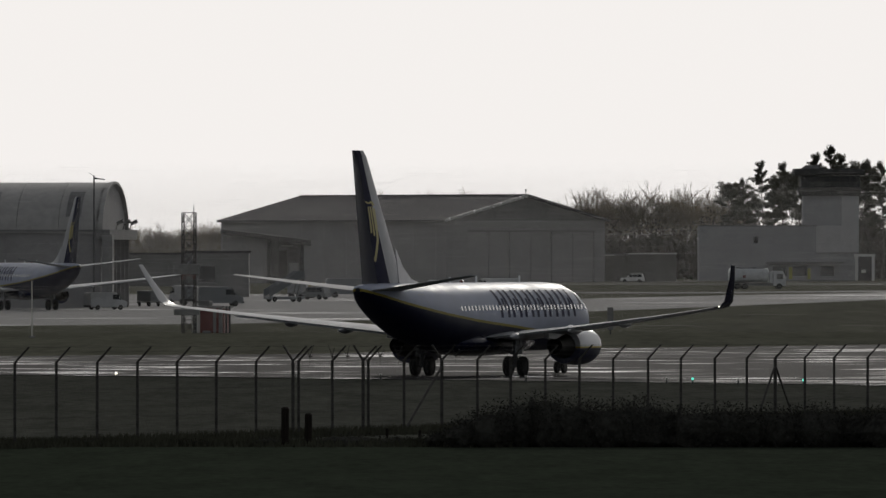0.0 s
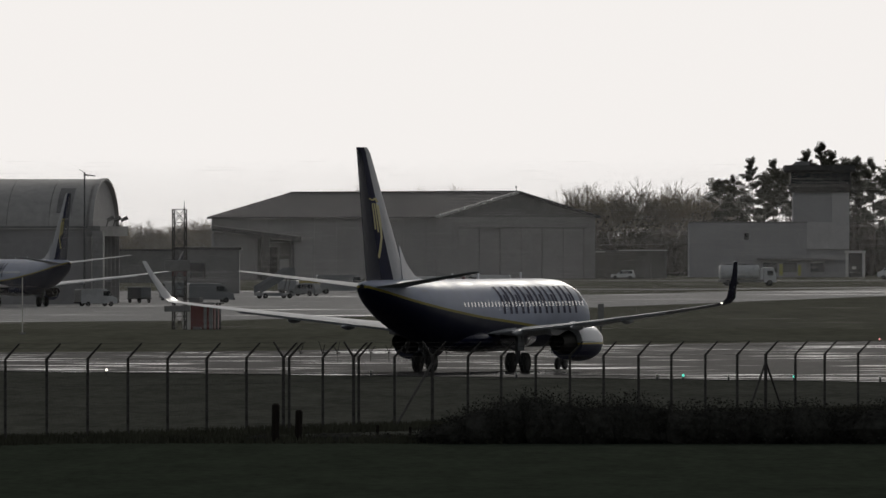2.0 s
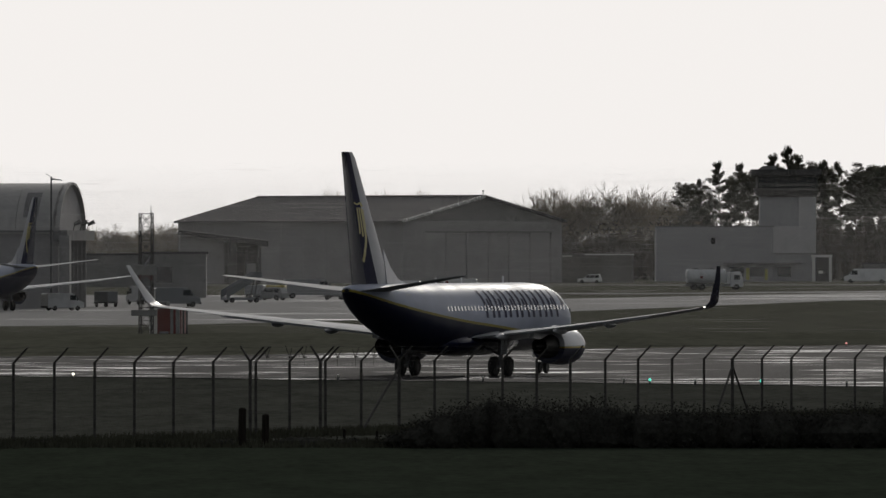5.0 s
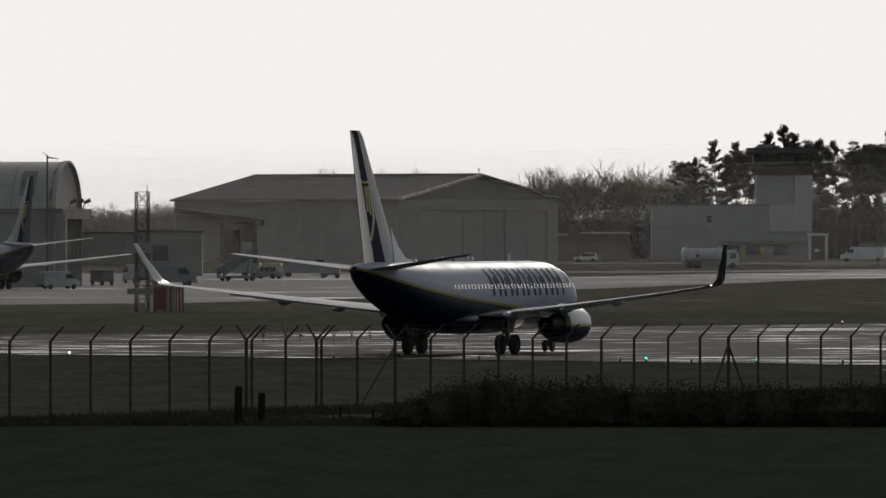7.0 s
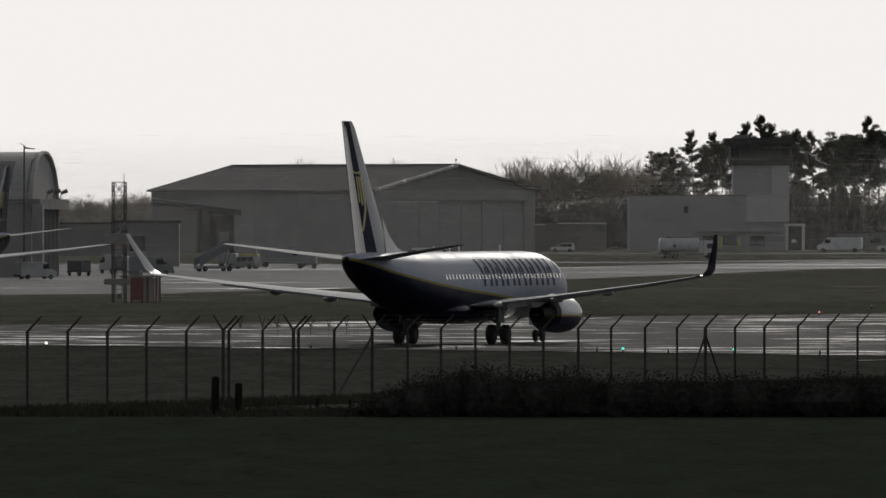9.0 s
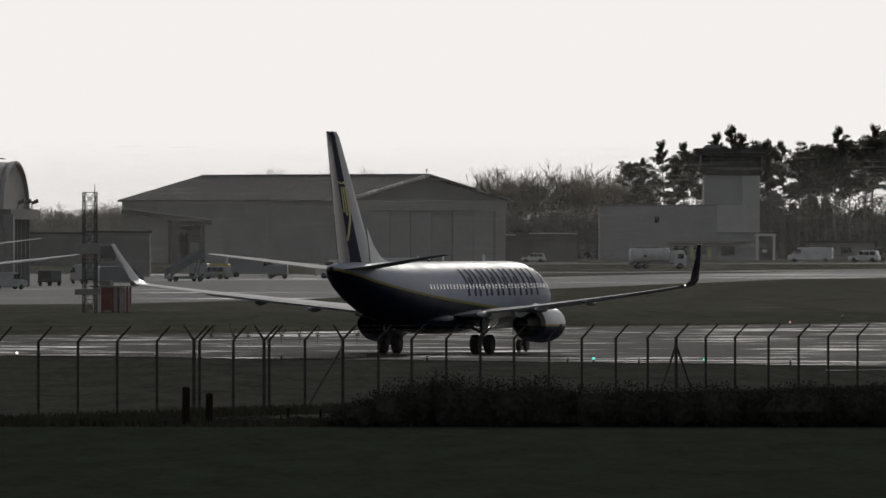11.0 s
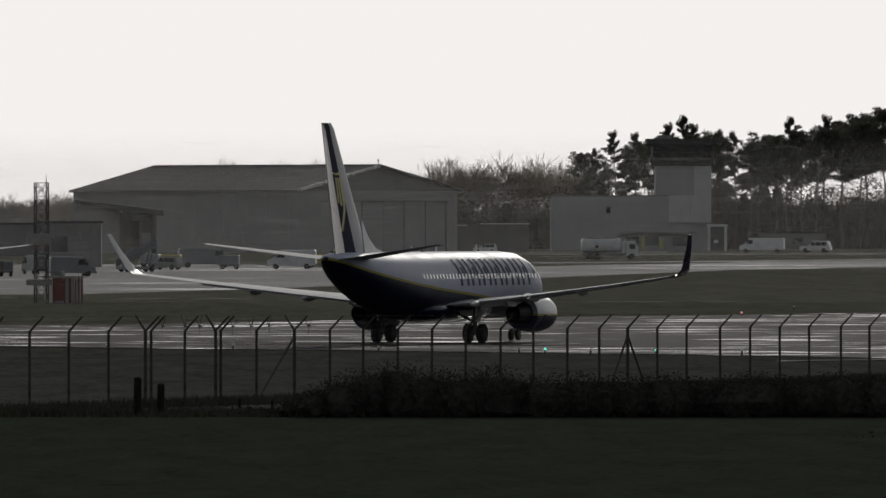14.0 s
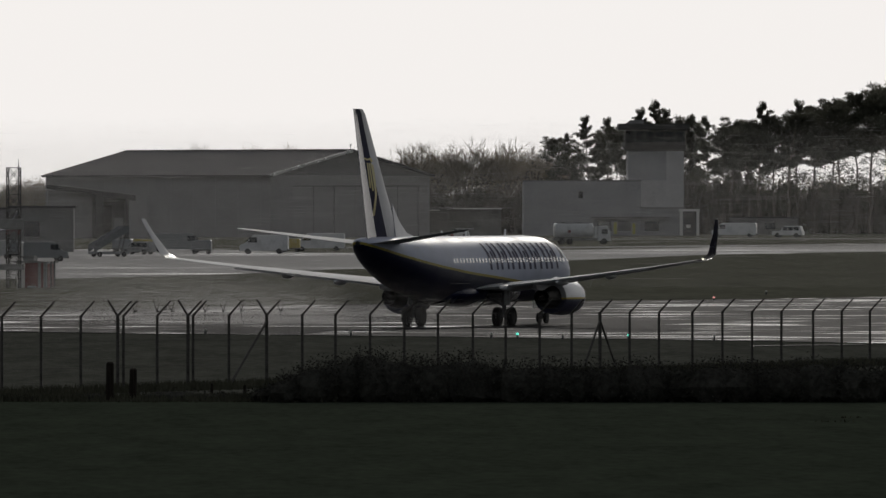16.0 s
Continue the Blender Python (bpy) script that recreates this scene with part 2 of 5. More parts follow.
def cowl_paint():
    """White cowling above, navy below, a thin yellow line between."""
    m = M["white_paint"].copy()
    m.name = "cowl_paint"
    n, l = m.node_tree.nodes, m.node_tree.links
    p = n["Principled BSDF"]
    co, xyz, ramp = n.new("ShaderNodeTexCoord"), n.new("ShaderNodeSeparateXYZ"), n.new("ShaderNodeValToRGB")
    l.new(co.outputs["Object"], xyz.inputs[0])
    mr = n.new("ShaderNodeMapRange")
    mr.inputs["From Min"].default_value, mr.inputs["From Max"].default_value = 0.0, 3.0
    l.new(xyz.outputs["Z"], mr.inputs["Value"])
    l.new(mr.outputs[0], ramp.inputs[0])
    ramp.color_ramp.interpolation = "CONSTANT"
    e = ramp.color_ramp.elements
    e[0].position, e[0].color = 0.0, (0.012, 0.016, 0.055, 1)
    e[1].position, e[1].color = 0.53, (0.60, 0.45, 0.06, 1)
    w = e.new(0.56)
    w.color = (0.74, 0.75, 0.78, 1)
    l.new(ramp.outputs[0], p.inputs["Base Color"])
    return m


M["livery_cowl"] = cowl_paint()


def leafy(m, share):
    """Thin leaves and twigs let part of the light from behind pass through."""
    n, l = m.node_tree.nodes, m.node_tree.links
    p, out = n["Principled BSDF"], n["Material Output"]
    tr, mix = n.new("ShaderNodeBsdfTranslucent"), n.new("ShaderNodeMixShader")
    l.new(p.inputs["Base Color"].links[0].from_socket, tr.inputs["Color"])
    mix.inputs[0].default_value = share
    l.new(p.outputs[0], mix.inputs[1])
    l.new(tr.outputs[0], mix.inputs[2])
    l.new(mix.outputs[0], out.inputs["Surface"])


for key, share in (("needles", 0.55), ("thicket", 0.25), ("far_leaf_hazed", 0.6), ("twig", 0.6)):
    leafy(M[key], share)
leafy(M["mist"], 0.85)


# ---- mesh tools ----
def mesh_from(name, bm, mats, smooth=False):
    me = bpy.data.meshes.new(name)
    bm.normal_update()
    bm.to_mesh(me)
    bm.free()
    for m in mats if isinstance(mats, (list, tuple)) else [mats]:
        me.materials.append(m)
    if smooth:
        me.polygons.foreach_set("use_smooth", [True] * len(me.polygons))
        me.set_sharp_from_angle(angle=radians(35))
    return me


def part(name, bm, mat, parent=None, label="", smooth=False):
    ob = new(name, mesh_from(name, bm, mat, smooth))
    if parent is not None:
        ob.parent = parent
    return tagged(ob, label)


def thing(name, label, category, group="", kind="", at=None):
    ob = new(name)
    ob.empty_display_size = 0.5
    if at is not None:
        ob.matrix_basis = at
    return tagged(ob, label, category, group, kind)


def box(bm, x0, x1, y0, y1, z0, z1, bevel=0.0, m=None):
    made = bmesh.ops.create_cube(bm, size=1)["verts"]
    for v in made:
        v.co = Vector(((x0 + x1) / 2 + v.co.x * (x1 - x0), (y0 + y1) / 2 + v.co.y * (y1 - y0), (z0 + z1) / 2 + v.co.z * (z1 - z0)))
    if bevel:
        edges = list({e for v in made for e in v.link_edges})
        made = bmesh.ops.bevel(bm, geom=edges, offset=bevel, segments=1, affect="EDGES", profile=0.5)["verts"]
    if m is not None:
        for v in {v for v in made}:
            v.co = m @ v.co
    return bm


def boxed(*a, **k):
    return box(bmesh.new(), *a, **k)


def rod(bm, a, b, r0, r1=None, n=6):
    """A tapered bar from a to b."""
    a, b = Vector(a), Vector(b)
    r1 = r0 if r1 is None else r1
    q = (b - a).to_track_quat("Z", "Y")
    ra = [bm.verts.new(a + q @ Vector((r0 * math.cos(i * math.tau / n), r0 * math.sin(i * math.tau / n), 0))) for i in range(n)]
    rb = [bm.verts.new(b + q @ Vector((r1 * math.cos(i * math.tau / n), r1 * math.sin(i * math.tau / n), 0))) for i in range(n)]
    for i in range(n):
        bm.faces.new((ra[i], ra[(i + 1) % n], rb[(i + 1) % n], rb[i]))
    bm.faces.new(ra[::-1])
    bm.faces.new(rb)
    return bm


def rods(*bars, n=6):
    bm = bmesh.new()
    for bar in bars:
        rod(bm, *bar, n=n)
    return bm


def loft(bm, rings, cap=True):
    """Skin over closed rings of equal count."""
    vs = [[bm.verts.new(c) for c in ring] for ring in rings]
    n = len(vs[0])
    for a, b in zip(vs, vs[1:]):
        for i in range(n):
            bm.faces.new((a[i], a[(i + 1) % n], b[(i + 1) % n], b[i]))
    if cap:
        bm.faces.new(vs[0][::-1])
        bm.faces.new(vs[-1])
    bmesh.ops.recalc_face_normals(bm, faces=bm.faces)
    return bm


def revolve(bm, profile, axis_at=(0, 0, 0), n=32):
    """Rings along local Y: profile of (y, radius)."""
    ax = Vector(axis_at)
    rings = [[ax + Vector((r * math.cos(i * math.tau / n), y, r * math.sin(i * math.tau / n))) for i in range(n)] for y, r in profile]
    return loft(bm, rings)


def prism(bm, outline, z0, z1):
    """An upright block over a plan outline."""
    return loft(bm, [[Vector((x, y, z0)) for x, y in outline], [Vector((x, y, z1)) for x, y in outline]])


def polygon(name, outline, z, mat, label, category="", kind="structure", thick=0.06):
    bm = bmesh.new()
    prism(bm, outline, z - thick, z)
    return tagged(part(name, bm, mat), label, category or name, kind=kind)


# ---- ground, runway, apron ----
bm = bmesh.new()
bmesh.ops.create_grid(bm, x_segments=40, y_segments=40, size=1)
for v in bm.verts:
    v.co = Vector((v.co.x * 2400, 2300 + v.co.y * 2500, 0))
tagged(part("ground", bm, M["grass"]), "dull green winter grass of the airfield", "ground", kind="structure")

polygon("runway", [(-160, 800), (-42.9, 736), (-25.8, 723), (-5.9, 702), (9.8, 685), (23.8, 669), (34.5, 651), (90, 590),
                   (150, 1100), (51.2, 967), (33.3, 935), (8.8, 900), (-11, 854), (-30, 842), (-47.5, 830), (-160, 1000)],
        0.03, M["runway"], "wet grey asphalt runway with bright films of water")
polygon("apron", [(-260, 1060), (-61.1, 1135), (-41, 1151), (-20.5, 1175), (-4.7, 1244), (16.1, 1387), (31.4, 1484), (59.7, 1675),
                  (95.4, 1800), (150, 1900), (160, 2140), (108, 2038), (68.5, 1922), (42.7, 1819), (18.9, 1700), (5, 1740), (-7, 1850), (-99, 1850), (-260, 1800)],
        0.03, M["apron"], "pale damp concrete apron beside the hangars")
polygon("taxiway", [(8, 1905), (38, 1885), (70, 1950), (150, 2150), (150, 2190), (72, 2000), (40, 1925), (8, 1935)],
        0.035, M["apron"], "narrow pale concrete taxiway before the control tower")
polygon("service_road", [(20, 2300), (62, 2290), (130, 2330), (130, 2350), (60, 2312), (20, 2325)],
        0.035, M["apron"], "thin pale service road by the terminal building", "road")
polygon("verge_path", [(24.8, 640), (30.9, 646), (31.6, 650), (25, 644)], 0.05, M["runway"], "short wet asphalt strip on the verge", "path")
polygon("infield", [(-400, 1002), (-160, 1002), (-47.5, 832), (-30, 844), (-11, 856), (8.8, 902), (33.3, 937), (51.2, 969), (150, 1102), (420, 1500), (420, 2620), (-420, 2620)],
        0.012, M["infield"], "mown winter grass between runway and apron, haze put into its paler colour", "grass", thick=0.05)
polygon("verge", [(-300, 640), (-60, 474), (-2, 474), (60, 480), (90, 586), (34.5, 648), (23.8, 666), (9.8, 682), (-5.9, 699), (-25.8, 720), (-42.9, 733), (-160, 797), (-300, 880)],
        0.012, M["verge"], "rough dry grass verge between fence and runway", "grass", thick=0.05)


# ---- hangars, tower and sheds ----
def turned(x, y, deg):
    return pose(x, y, 0, 0, 0, deg)


def arched_hangar():
    """Barrel-roofed hangar: its long side faces the field, its door end looks along the apron."""
    h = thing("arched_hangar", "tall hangar with a curved pale sheet roof", "hangar", at=turned(-40.5, 1471, -4.4))
    L, W, eave, top = 70.0, 30.0, 9.16, 14.9
    part("wall", boxed(-L, 0, 0, 0.4, 0, eave), M["wall_sheet"], h, "grey sheet side wall")
    part("wall", boxed(-L, 0, W - 0.4, W, 0, eave), M["wall_sheet"], h, "grey sheet side wall")
    n = 20
    arc = []
    for i in range(n + 1):
        a = math.pi * i / n
        arc.append((W / 2 - (W / 2 + 0.4) * math.cos(a), eave + (top - eave) * math.sin(a) ** 1.1))
    ring = arc + [(y, z - 0.3) for y, z in arc[::-1]]
    strips = 14
    for k in range(strips):
        xa, xb = -L + L * k / strips, -L + L * (k + 1) / strips - 0.06
        bm = loft(bmesh.new(), [[Vector((xa, y, z)) for y, z in ring], [Vector((xb, y, z)) for y, z in ring]])
        part("roof_panel", bm, M["arch_sheet"], h, "curved pale roof sheeting", True)
        if k % 2 == 1:
            d = bmesh.new()
            for (ya, za), (yb, zb) in list(zip(arc, arc[1:]))[2:6]:
                d.faces.new([d.verts.new(Vector(c)) for c in ((xa + 0.8, ya, za + 0.05), (xa + 2.6, ya, za + 0.05), (xa + 2.6, yb, zb + 0.05), (xa + 0.8, yb, zb + 0.05))])
            part("rooflight", d, M["wall_dark"], h, "grimy roof light strip")
    gable = bmesh.new()
    prof = [(0.2, eave - 1.0)] + arc + [(W - 0.2, eave - 1.0)]
    loft(gable, [[Vector((x, y, z)) for y, z in prof] for x in (-0.6, -0.2)])
    part("gable", gable, M["wall_sheet"], h, "grey arched gable")
    part("rim", loft(bmesh.new(), [[Vector((x, y, z + 0.12)) for y, z in ring] for x in (-0.25, 0.25)]), M["arch_sheet"], h, "pale arch rim")
    for k in range(6):
        y0 = 0.6 + k * 4.8
        part("hangar_door", boxed(-0.5 - 0.25 * (k % 2), -0.2 - 0.25 * (k % 2), y0, y0 + 4.4, 0, eave - 1.1), M["wall_dark"], h, "dark sliding door leaf")
        part("door_post", boxed(-0.3, 0.35, y0 + 4.42, y0 + 4.76, 0, eave - 1.0), M["concrete"], h)
    part("door_header", boxed(-0.4, 1.2, -1.2, W + 1, eave - 1.1, eave + 0.1), M["wall_dark"], h, "door track housing")
    part("buttress", boxed(0.4, 1.6, -2.2, -0.1, 0, eave - 0.5), M["concrete"], h)
    for k in range(3):
        part("floodlight", rods(((1.2, 6 + k * 8, eave + 0.1), (1.4, 6 + k * 8, eave + 0.9), 0.06, 0.06), ((1.3, 6 + k * 8, eave + 0.8), (2.1, 6 + k * 8, eave + 1.15), 0.22, 0.28)), M["wall_dark"], h)
    for k in range(9):
        part("wall_rib", boxed(-4 - k * 7.4, -3.8 - k * 7.4, -0.12, -0.005, 0, eave), M["wall_sheet"], h)
    part("gutter", boxed(-L, 0.1, -0.45, -0.2, eave - 0.15, eave + 0.1), M["wall_dark"], h)
    return h


def gabled_hangar():
    """Wide low-pitched hangar standing cornerwise: near corner at the origin, door end along +X, long side along +Y."""
    W, L, eave, ridge = 40.5, 69.0, 12.0, 16.7
    h = thing("gabled_hangar", "wide grey metal hangar with a low gabled roof", "hangar", at=turned(0.55, 2400, 40))
    part("wall", boxed(0, 0.4, 0, L, 0, eave), M["wall_sheet"], h, "grey sheet side wall")
    part("wall", boxed(W - 0.4, W, 0, L, 0, eave), M["wall_sheet"], h, "grey sheet side wall")
    part("wall", boxed(0.4, W - 0.4, L - 0.4, L, 0, eave), M["wall_sheet"], h, "grey sheet rear wall")
    # door end: six sliding leaves between piers
    part("wall", boxed(0.4, 5.6, 0, 0.4, 0, eave), M["wall_sheet"], h)
    part("wall", boxed(W - 2.6, W - 0.4, 0, 0.4, 0, eave), M["wall_sheet"], h)
    for k in range(6):
        x0 = 5.7 + k * 5.36
        part("hangar_door", boxed(x0, x0 + 5.2, 0.15 + 0.22 * (k % 2), 0.35 + 0.22 * (k % 2), 0, eave - 2.2), M["door_sheet"], h, "grey sliding door leaf")
        part("door_post", boxed(x0 + 5.22, x0 + 5.34, 0.0, 0.7, 0, eave - 2.2), M["wall_sheet"], h)
    part("door_header", boxed(5.6, W - 2.6, -0.15, 0.5, eave - 2.2, eave - 1.9), M["wall_dark"], h, "dark door track")
    part("lintel_wall", boxed(5.6, W - 2.6, 0.0, 0.4, eave - 1.9, eave), M["wall_sheet"], h, "grey sheet band over the doors")
    g = bmesh.new()
    loft(g, [[Vector((0.2, y, eave)), Vector((W - 0.2, y, eave)), Vector((W / 2, y, ridge - 0.1))] for y in (0.0, 0.35)])
    part("gable", g, M["wall_dark"], h, "dark sheet gable")
    for a, b, nm in ((-0.7, W / 2, 1), (W + 0.7, W / 2, -1)):
        za = eave - 0.15
        for k in range(14):
            y0, y1 = -0.6 + k * (L + 1.2) / 14, -0.6 + (k + 1) * (L + 1.2) / 14 - 0.05
            bm = loft(bmesh.new(), [[Vector((a, y, za)), Vector((b, y, ridge)), Vector((b, y, ridge + 0.25)), Vector((a, y, za + 0.25))] for y in (y0, y1)])
            part("roof_panel", bm, M["roof_sheet"], h, "dark weathered roof sheet")
        # left slope alone is bare metal, which puts the sun glint into its material
        part("verge_trim", loft(bmesh.new(), [[Vector((a, y, za - 0.15)), Vector((b, y, ridge - 0.15)), Vector((b, y, ridge + 0.42)), Vector((a, y, za + 0.42))] for y in (-0.85, -0.62)]), M["alloy"] if nm > 0 else M["roof_sheet"], h, "verge flashing, left slope in bright metal for the sun glint")
    part("ridge_cap", rods(((W / 2, -0.7, ridge + 0.28), (W / 2, L, ridge + 0.28), 0.2, 0.2)), M["roof_sheet"], h)
    part("ridge_lamp", rods(((W / 2, 0, ridge), (W / 2, 0, ridge + 1.3), 0.09, 0.05), ((W / 2, 0, ridge + 1.0), (W / 2, 0, ridge + 1.4), 0.16, 0.16)), M["wall_dark"], h)
    for k in range(10):
        part("wall_rib", boxed(-0.05, -0.005, 3 + k * 6.8, 3.25 + k * 6.8, 0, eave), M["wall_sheet"], h)
    part("gutter", boxed(-1.05, -0.75, -0.6, L, eave - 0.3, eave), M["wall_dark"], h)
    return h


def hangar_annexe():
    """Flat-roofed open bay against the hangar's long side."""
    a = thing("hangar_annexe", "open-fronted grey annexe with a raised dark canopy", "building", at=turned(-41.8, 2352, 3))
    cz0, cz1 = 10.2, 8.2
    c = bmesh.new()
    loft(c, [[Vector((x, y, z)) for x, z in ((0, cz0 - 0.8), (16.8, cz1 - 1.1), (16.8, cz1), (0, cz0))] for y in (-0.6, 9)])
    part("canopy", c, M["shade_panel"], a, "dark sloping canopy edge")
    f = bmesh.new()
    loft(f, [[Vector((x, y, z)) for x, z in ((0.2, cz0 - 0.02), (16.6, cz1 - 0.02), (16.6, cz1 + 0.2), (0.2, cz0 + 0.2))] for y in (-0.75, -0.62)])
    part("canopy_flashing", f, M["wall_sheet"], a)
    part("wall", boxed(0.2, 8.6, 2.0, 2.3, 0, 9.0), M["wall_sheet"], a, "grey sheet wall")
    part("rear_wall", boxed(8.6, 16.4, 8.0, 8.3, 0, 7.8), M["wall_dark"], a, "dark rear wall")
    part("pillar", boxed(9.2, 10.8, 0, 1.2, 0, 8.8, 0.05), M["shade_panel"], a)
    part("pillar", boxed(14.8, 15.5, 0, 1.0, 0, 8.0, 0.05), M["shade_panel"], a)
    part("side_wall", boxed(15.52, 19.0, 0.2, 8, 0, 8.1), M["door_sheet"], a, "pale end wall")
    part("strip_light", boxed(11.4, 13.6, 4, 4.15, 7.05, 7.2), M["trim_white"], a, "white lintel strip")
    part("strip_light", boxed(3.8, 6.4, 1.8, 1.95, 8.75, 8.88), M["trim_white"], a, "white lintel strip")
    # black slab on the wall, with the opening's unlit depth put into its colour
    part("doorway", boxed(11.0, 12.6, 7.9, 7.98, 0, 6.2), M["black"], a, "black slab for the unlit doorway")
    part("kiosk", boxed(12.9, 14.6, 3.0, 5.0, 0, 3.9, 0.04), M["render_light"], a, "pale kiosk")
    return a


def control_tower():
    t = thing("control_tower", "grey rendered control tower with a dark glazed cab", "tower", at=pose(52.0, 2525, 0))
    part("main_block", boxed(0, 23.8, 0, 16, 0, 11.0), M["render_wall"], t, "two-storey grey rendered block")
    part("parapet", boxed(-0.15, 23.9, -0.15, 0.25, 11.0, 11.3), M["wall_dark"], t)
    part("shaft", boxed(21.2, 32.4, 1.0, 12, 0, 17.6), M["render_wall"], t, "square grey tower shaft")
    part("stair_bay", boxed(29.0, 32.5, 0.6, 0.98, 5.8, 17.3), M["render_light"], t, "paler stair bay")
    part("light_panel", boxed(23.82, 28.2, -0.1, 0.95, 5.8, 11.2), M["render_light"], t, "pale rendered panel")
    part("light_panel", boxed(28.25, 32.45, -0.1, 0.58, 5.8, 11.2), M["render_light"], t, "pale rendered panel")
    part("string_course", boxed(23.6, 32.6, -0.3, 0.9, 5.45, 5.78), M["concrete"], t)
    part("lower_block", boxed(23.82, 32.4, 0.2, 0.98, 0, 5.4), M["render_wall"], t)
    part("canopy", boxed(13.6, 29.5, -1.6, -0.02, 3.5, 3.85), M["wall_dark"], t, "dark flat canopy")
    for x0 in (15.0, 19.0, 24.6):
        w = part("window", boxed(x0, x0 + 2.8, -0.06, -0.005, 1.0, 3.0), M["glass"], t, "dark ground-floor window")
        part("window_frame", boxed(x0 - 0.12, x0 + 2.92, -0.1, -0.065, 2.98, 3.15), M["trim_white"], w)
    part("yellow_board", boxed(18.2, 18.9, -1.7, -1.62, 0.3, 2.7), M["hi_vis"], t, "yellow board")
    part("yellow_board", boxed(22.0, 22.6, -1.7, -1.62, 0.3, 2.5), M["hi_vis"], t, "yellow board")
    p = part("vent", boxed(11.1, 12.0, -0.12, -0.005, 7.6, 8.9), M["black"], t, "small dark square vent")
    part("vent_frame", boxed(11.0, 12.1, -0.1, -0.003, 8.92, 9.05), M["concrete"], p)
    # cab: flared walkway, raked glazing, overhanging roof
    def ringbox(x0, x1, y0, y1, z):
        return [Vector((x0, y0, z)), Vector((x1, y0, z)), Vector((x1, y1, z)), Vector((x0, y1, z))]
    part("cab_base", loft(bmesh.new(), [ringbox(20.9, 32.5, 0.5, 12, 17.2), ringbox(20.2, 33.0, -0.2, 12.6, 18.4), ringbox(20.2, 33.0, -0.2, 12.6, 19.0)]), M["shade_panel"], t, "dark flared cab base")
    for i in range(6):
        xa, xb = 20.7 + i * 2.0, 20.7 + i * 2.0 + 1.88
        part("pane", loft(bmesh.new(), [ringbox(xa, xb, 0.0, 0.1, 19.0), ringbox(xa, xb, -0.35, -0.25, 21.3)]), M["glass"], t, "dark raked cab glass")
        part("mullion", loft(bmesh.new(), [ringbox(xb, xb + 0.12, -0.05, 0.15, 19.0), ringbox(xb, xb + 0.12, -0.40, -0.2, 21.3)]), M["shade_panel"], t)
    part("cab_core", boxed(20.6, 32.8, 0.3, 12.3, 18.9, 21.4), M["shade_panel"], t)
    part("cab_roof", loft(bmesh.new(), [ringbox(19.9, 33.3, -0.9, 13, 21.3), ringbox(19.2, 33.7, -1.3, 13.4, 21.7), ringbox(19.4, 33.6, -1.3, 13.4, 22.75)]), M["shade_panel"], t, "dark overhanging cab roof")
    part("roof_plant", loft(bmesh.new(), [ringbox(20.6, 24.6, 2, 7, 22.6), ringbox(21.8, 24.4, 2.4, 6.6, 23.5)]), M["wall_dark"], t)
    part("rail", rods(((20.2, -0.25, 19.9), (33, -0.25, 19.9), 0.05, 0.05), ((20.2, -0.25, 19.4), (33, -0.25, 19.4), 0.04, 0.04)), M["galv"], t)
    # white portal beside the shaft
    for x in (31.7, 35.1):
        part("portal_post", boxed(x, x + 0.55, -0.4, 0.18, 0, 4.9), M["trim_white"], t, "white portal post")
    part("portal_beam", boxed(31.5, 35.8, -0.45, 0.18, 4.9, 5.4), M["trim_white"], t, "white portal beam")
    # solid dark block: the shaded interior of the portal is put into its colour
    part("portal_room", boxed(32.45, 35.6, 0.2, 8, 0, 5.2), M["shade_panel"], t)
    part("portal_sign", boxed(33.0, 33.9, -0.1, 0.0, 1.6, 2.2), M["trim_white"], t)
    return t


def open_shed():
    s = thing("open_shed", "low dark open shed with a thin flat roof", "shed", at=pose(31.3, 2440, 0))
    part("roof", boxed(0, 14.6, -0.5, 7, 5.3, 5.6), M["wall_dark"], s)
    part("fascia", boxed(5.0, 14.6, -0.62, -0.52, 5.45, 5.65), M["trim_white"], s, "pale roof edge")
    part("fascia", boxed(0.2, 2.4, -0.62, -0.52, 5.15, 5.35), M["trim_white"], s, "pale roof edge")
    part("rear_wall", boxed(0, 14.6, 6.6, 7, 0, 5.3), M["wall_dark"], s)
    for x in (0.1, 3.8, 6.0, 8.4, 11.2, 14.1):
        part("post", boxed(x, x + 0.35, -0.3, 0.1, 0, 5.3), M["wall_dark"], s)
    part("partition", boxed(8.6, 11.1, 2, 2.3, 0, 5.0), M["wall_dark"], s)
    return s


def low_block(x, y, w, d, hgt, label, mat, glazed=True):
    b = thing("low_building", label, "building", at=pose(x, y, 0))
    part("wall", boxed(0, w, 0, d, 0, hgt), M[mat], b)
    part("roof", boxed(-0.3, w + 0.3, -0.3, d + 0.3, hgt, hgt + 0.35), M["roof_sheet"], b, "dark flat roof")
    k = 0
    while glazed and 2 + k * 5 < w - 3:
        wd = part("window", boxed(2 + k * 5, 4.2 + k * 5, -0.05, -0.005, hgt * 0.35, hgt * 0.7), M["glass"], b)
        part("sill", boxed(1.9 + k * 5, 4.3 + k * 5, -0.12, -0.055, hgt * 0.32, hgt * 0.35), M["concrete"], wd)
        k += 1
    return b


arched_hangar()
gabled_hangar()
hangar_annexe()
control_tower()
open_shed()
low_block(-62, 2200, 26, 10, 5.6, "long low windowless building between the hangars", "wall_dark", False)
low_block(-36.5, 1760, 9, 8, 6.2, "plain grey store beside the arched hangar", "wall_dark")
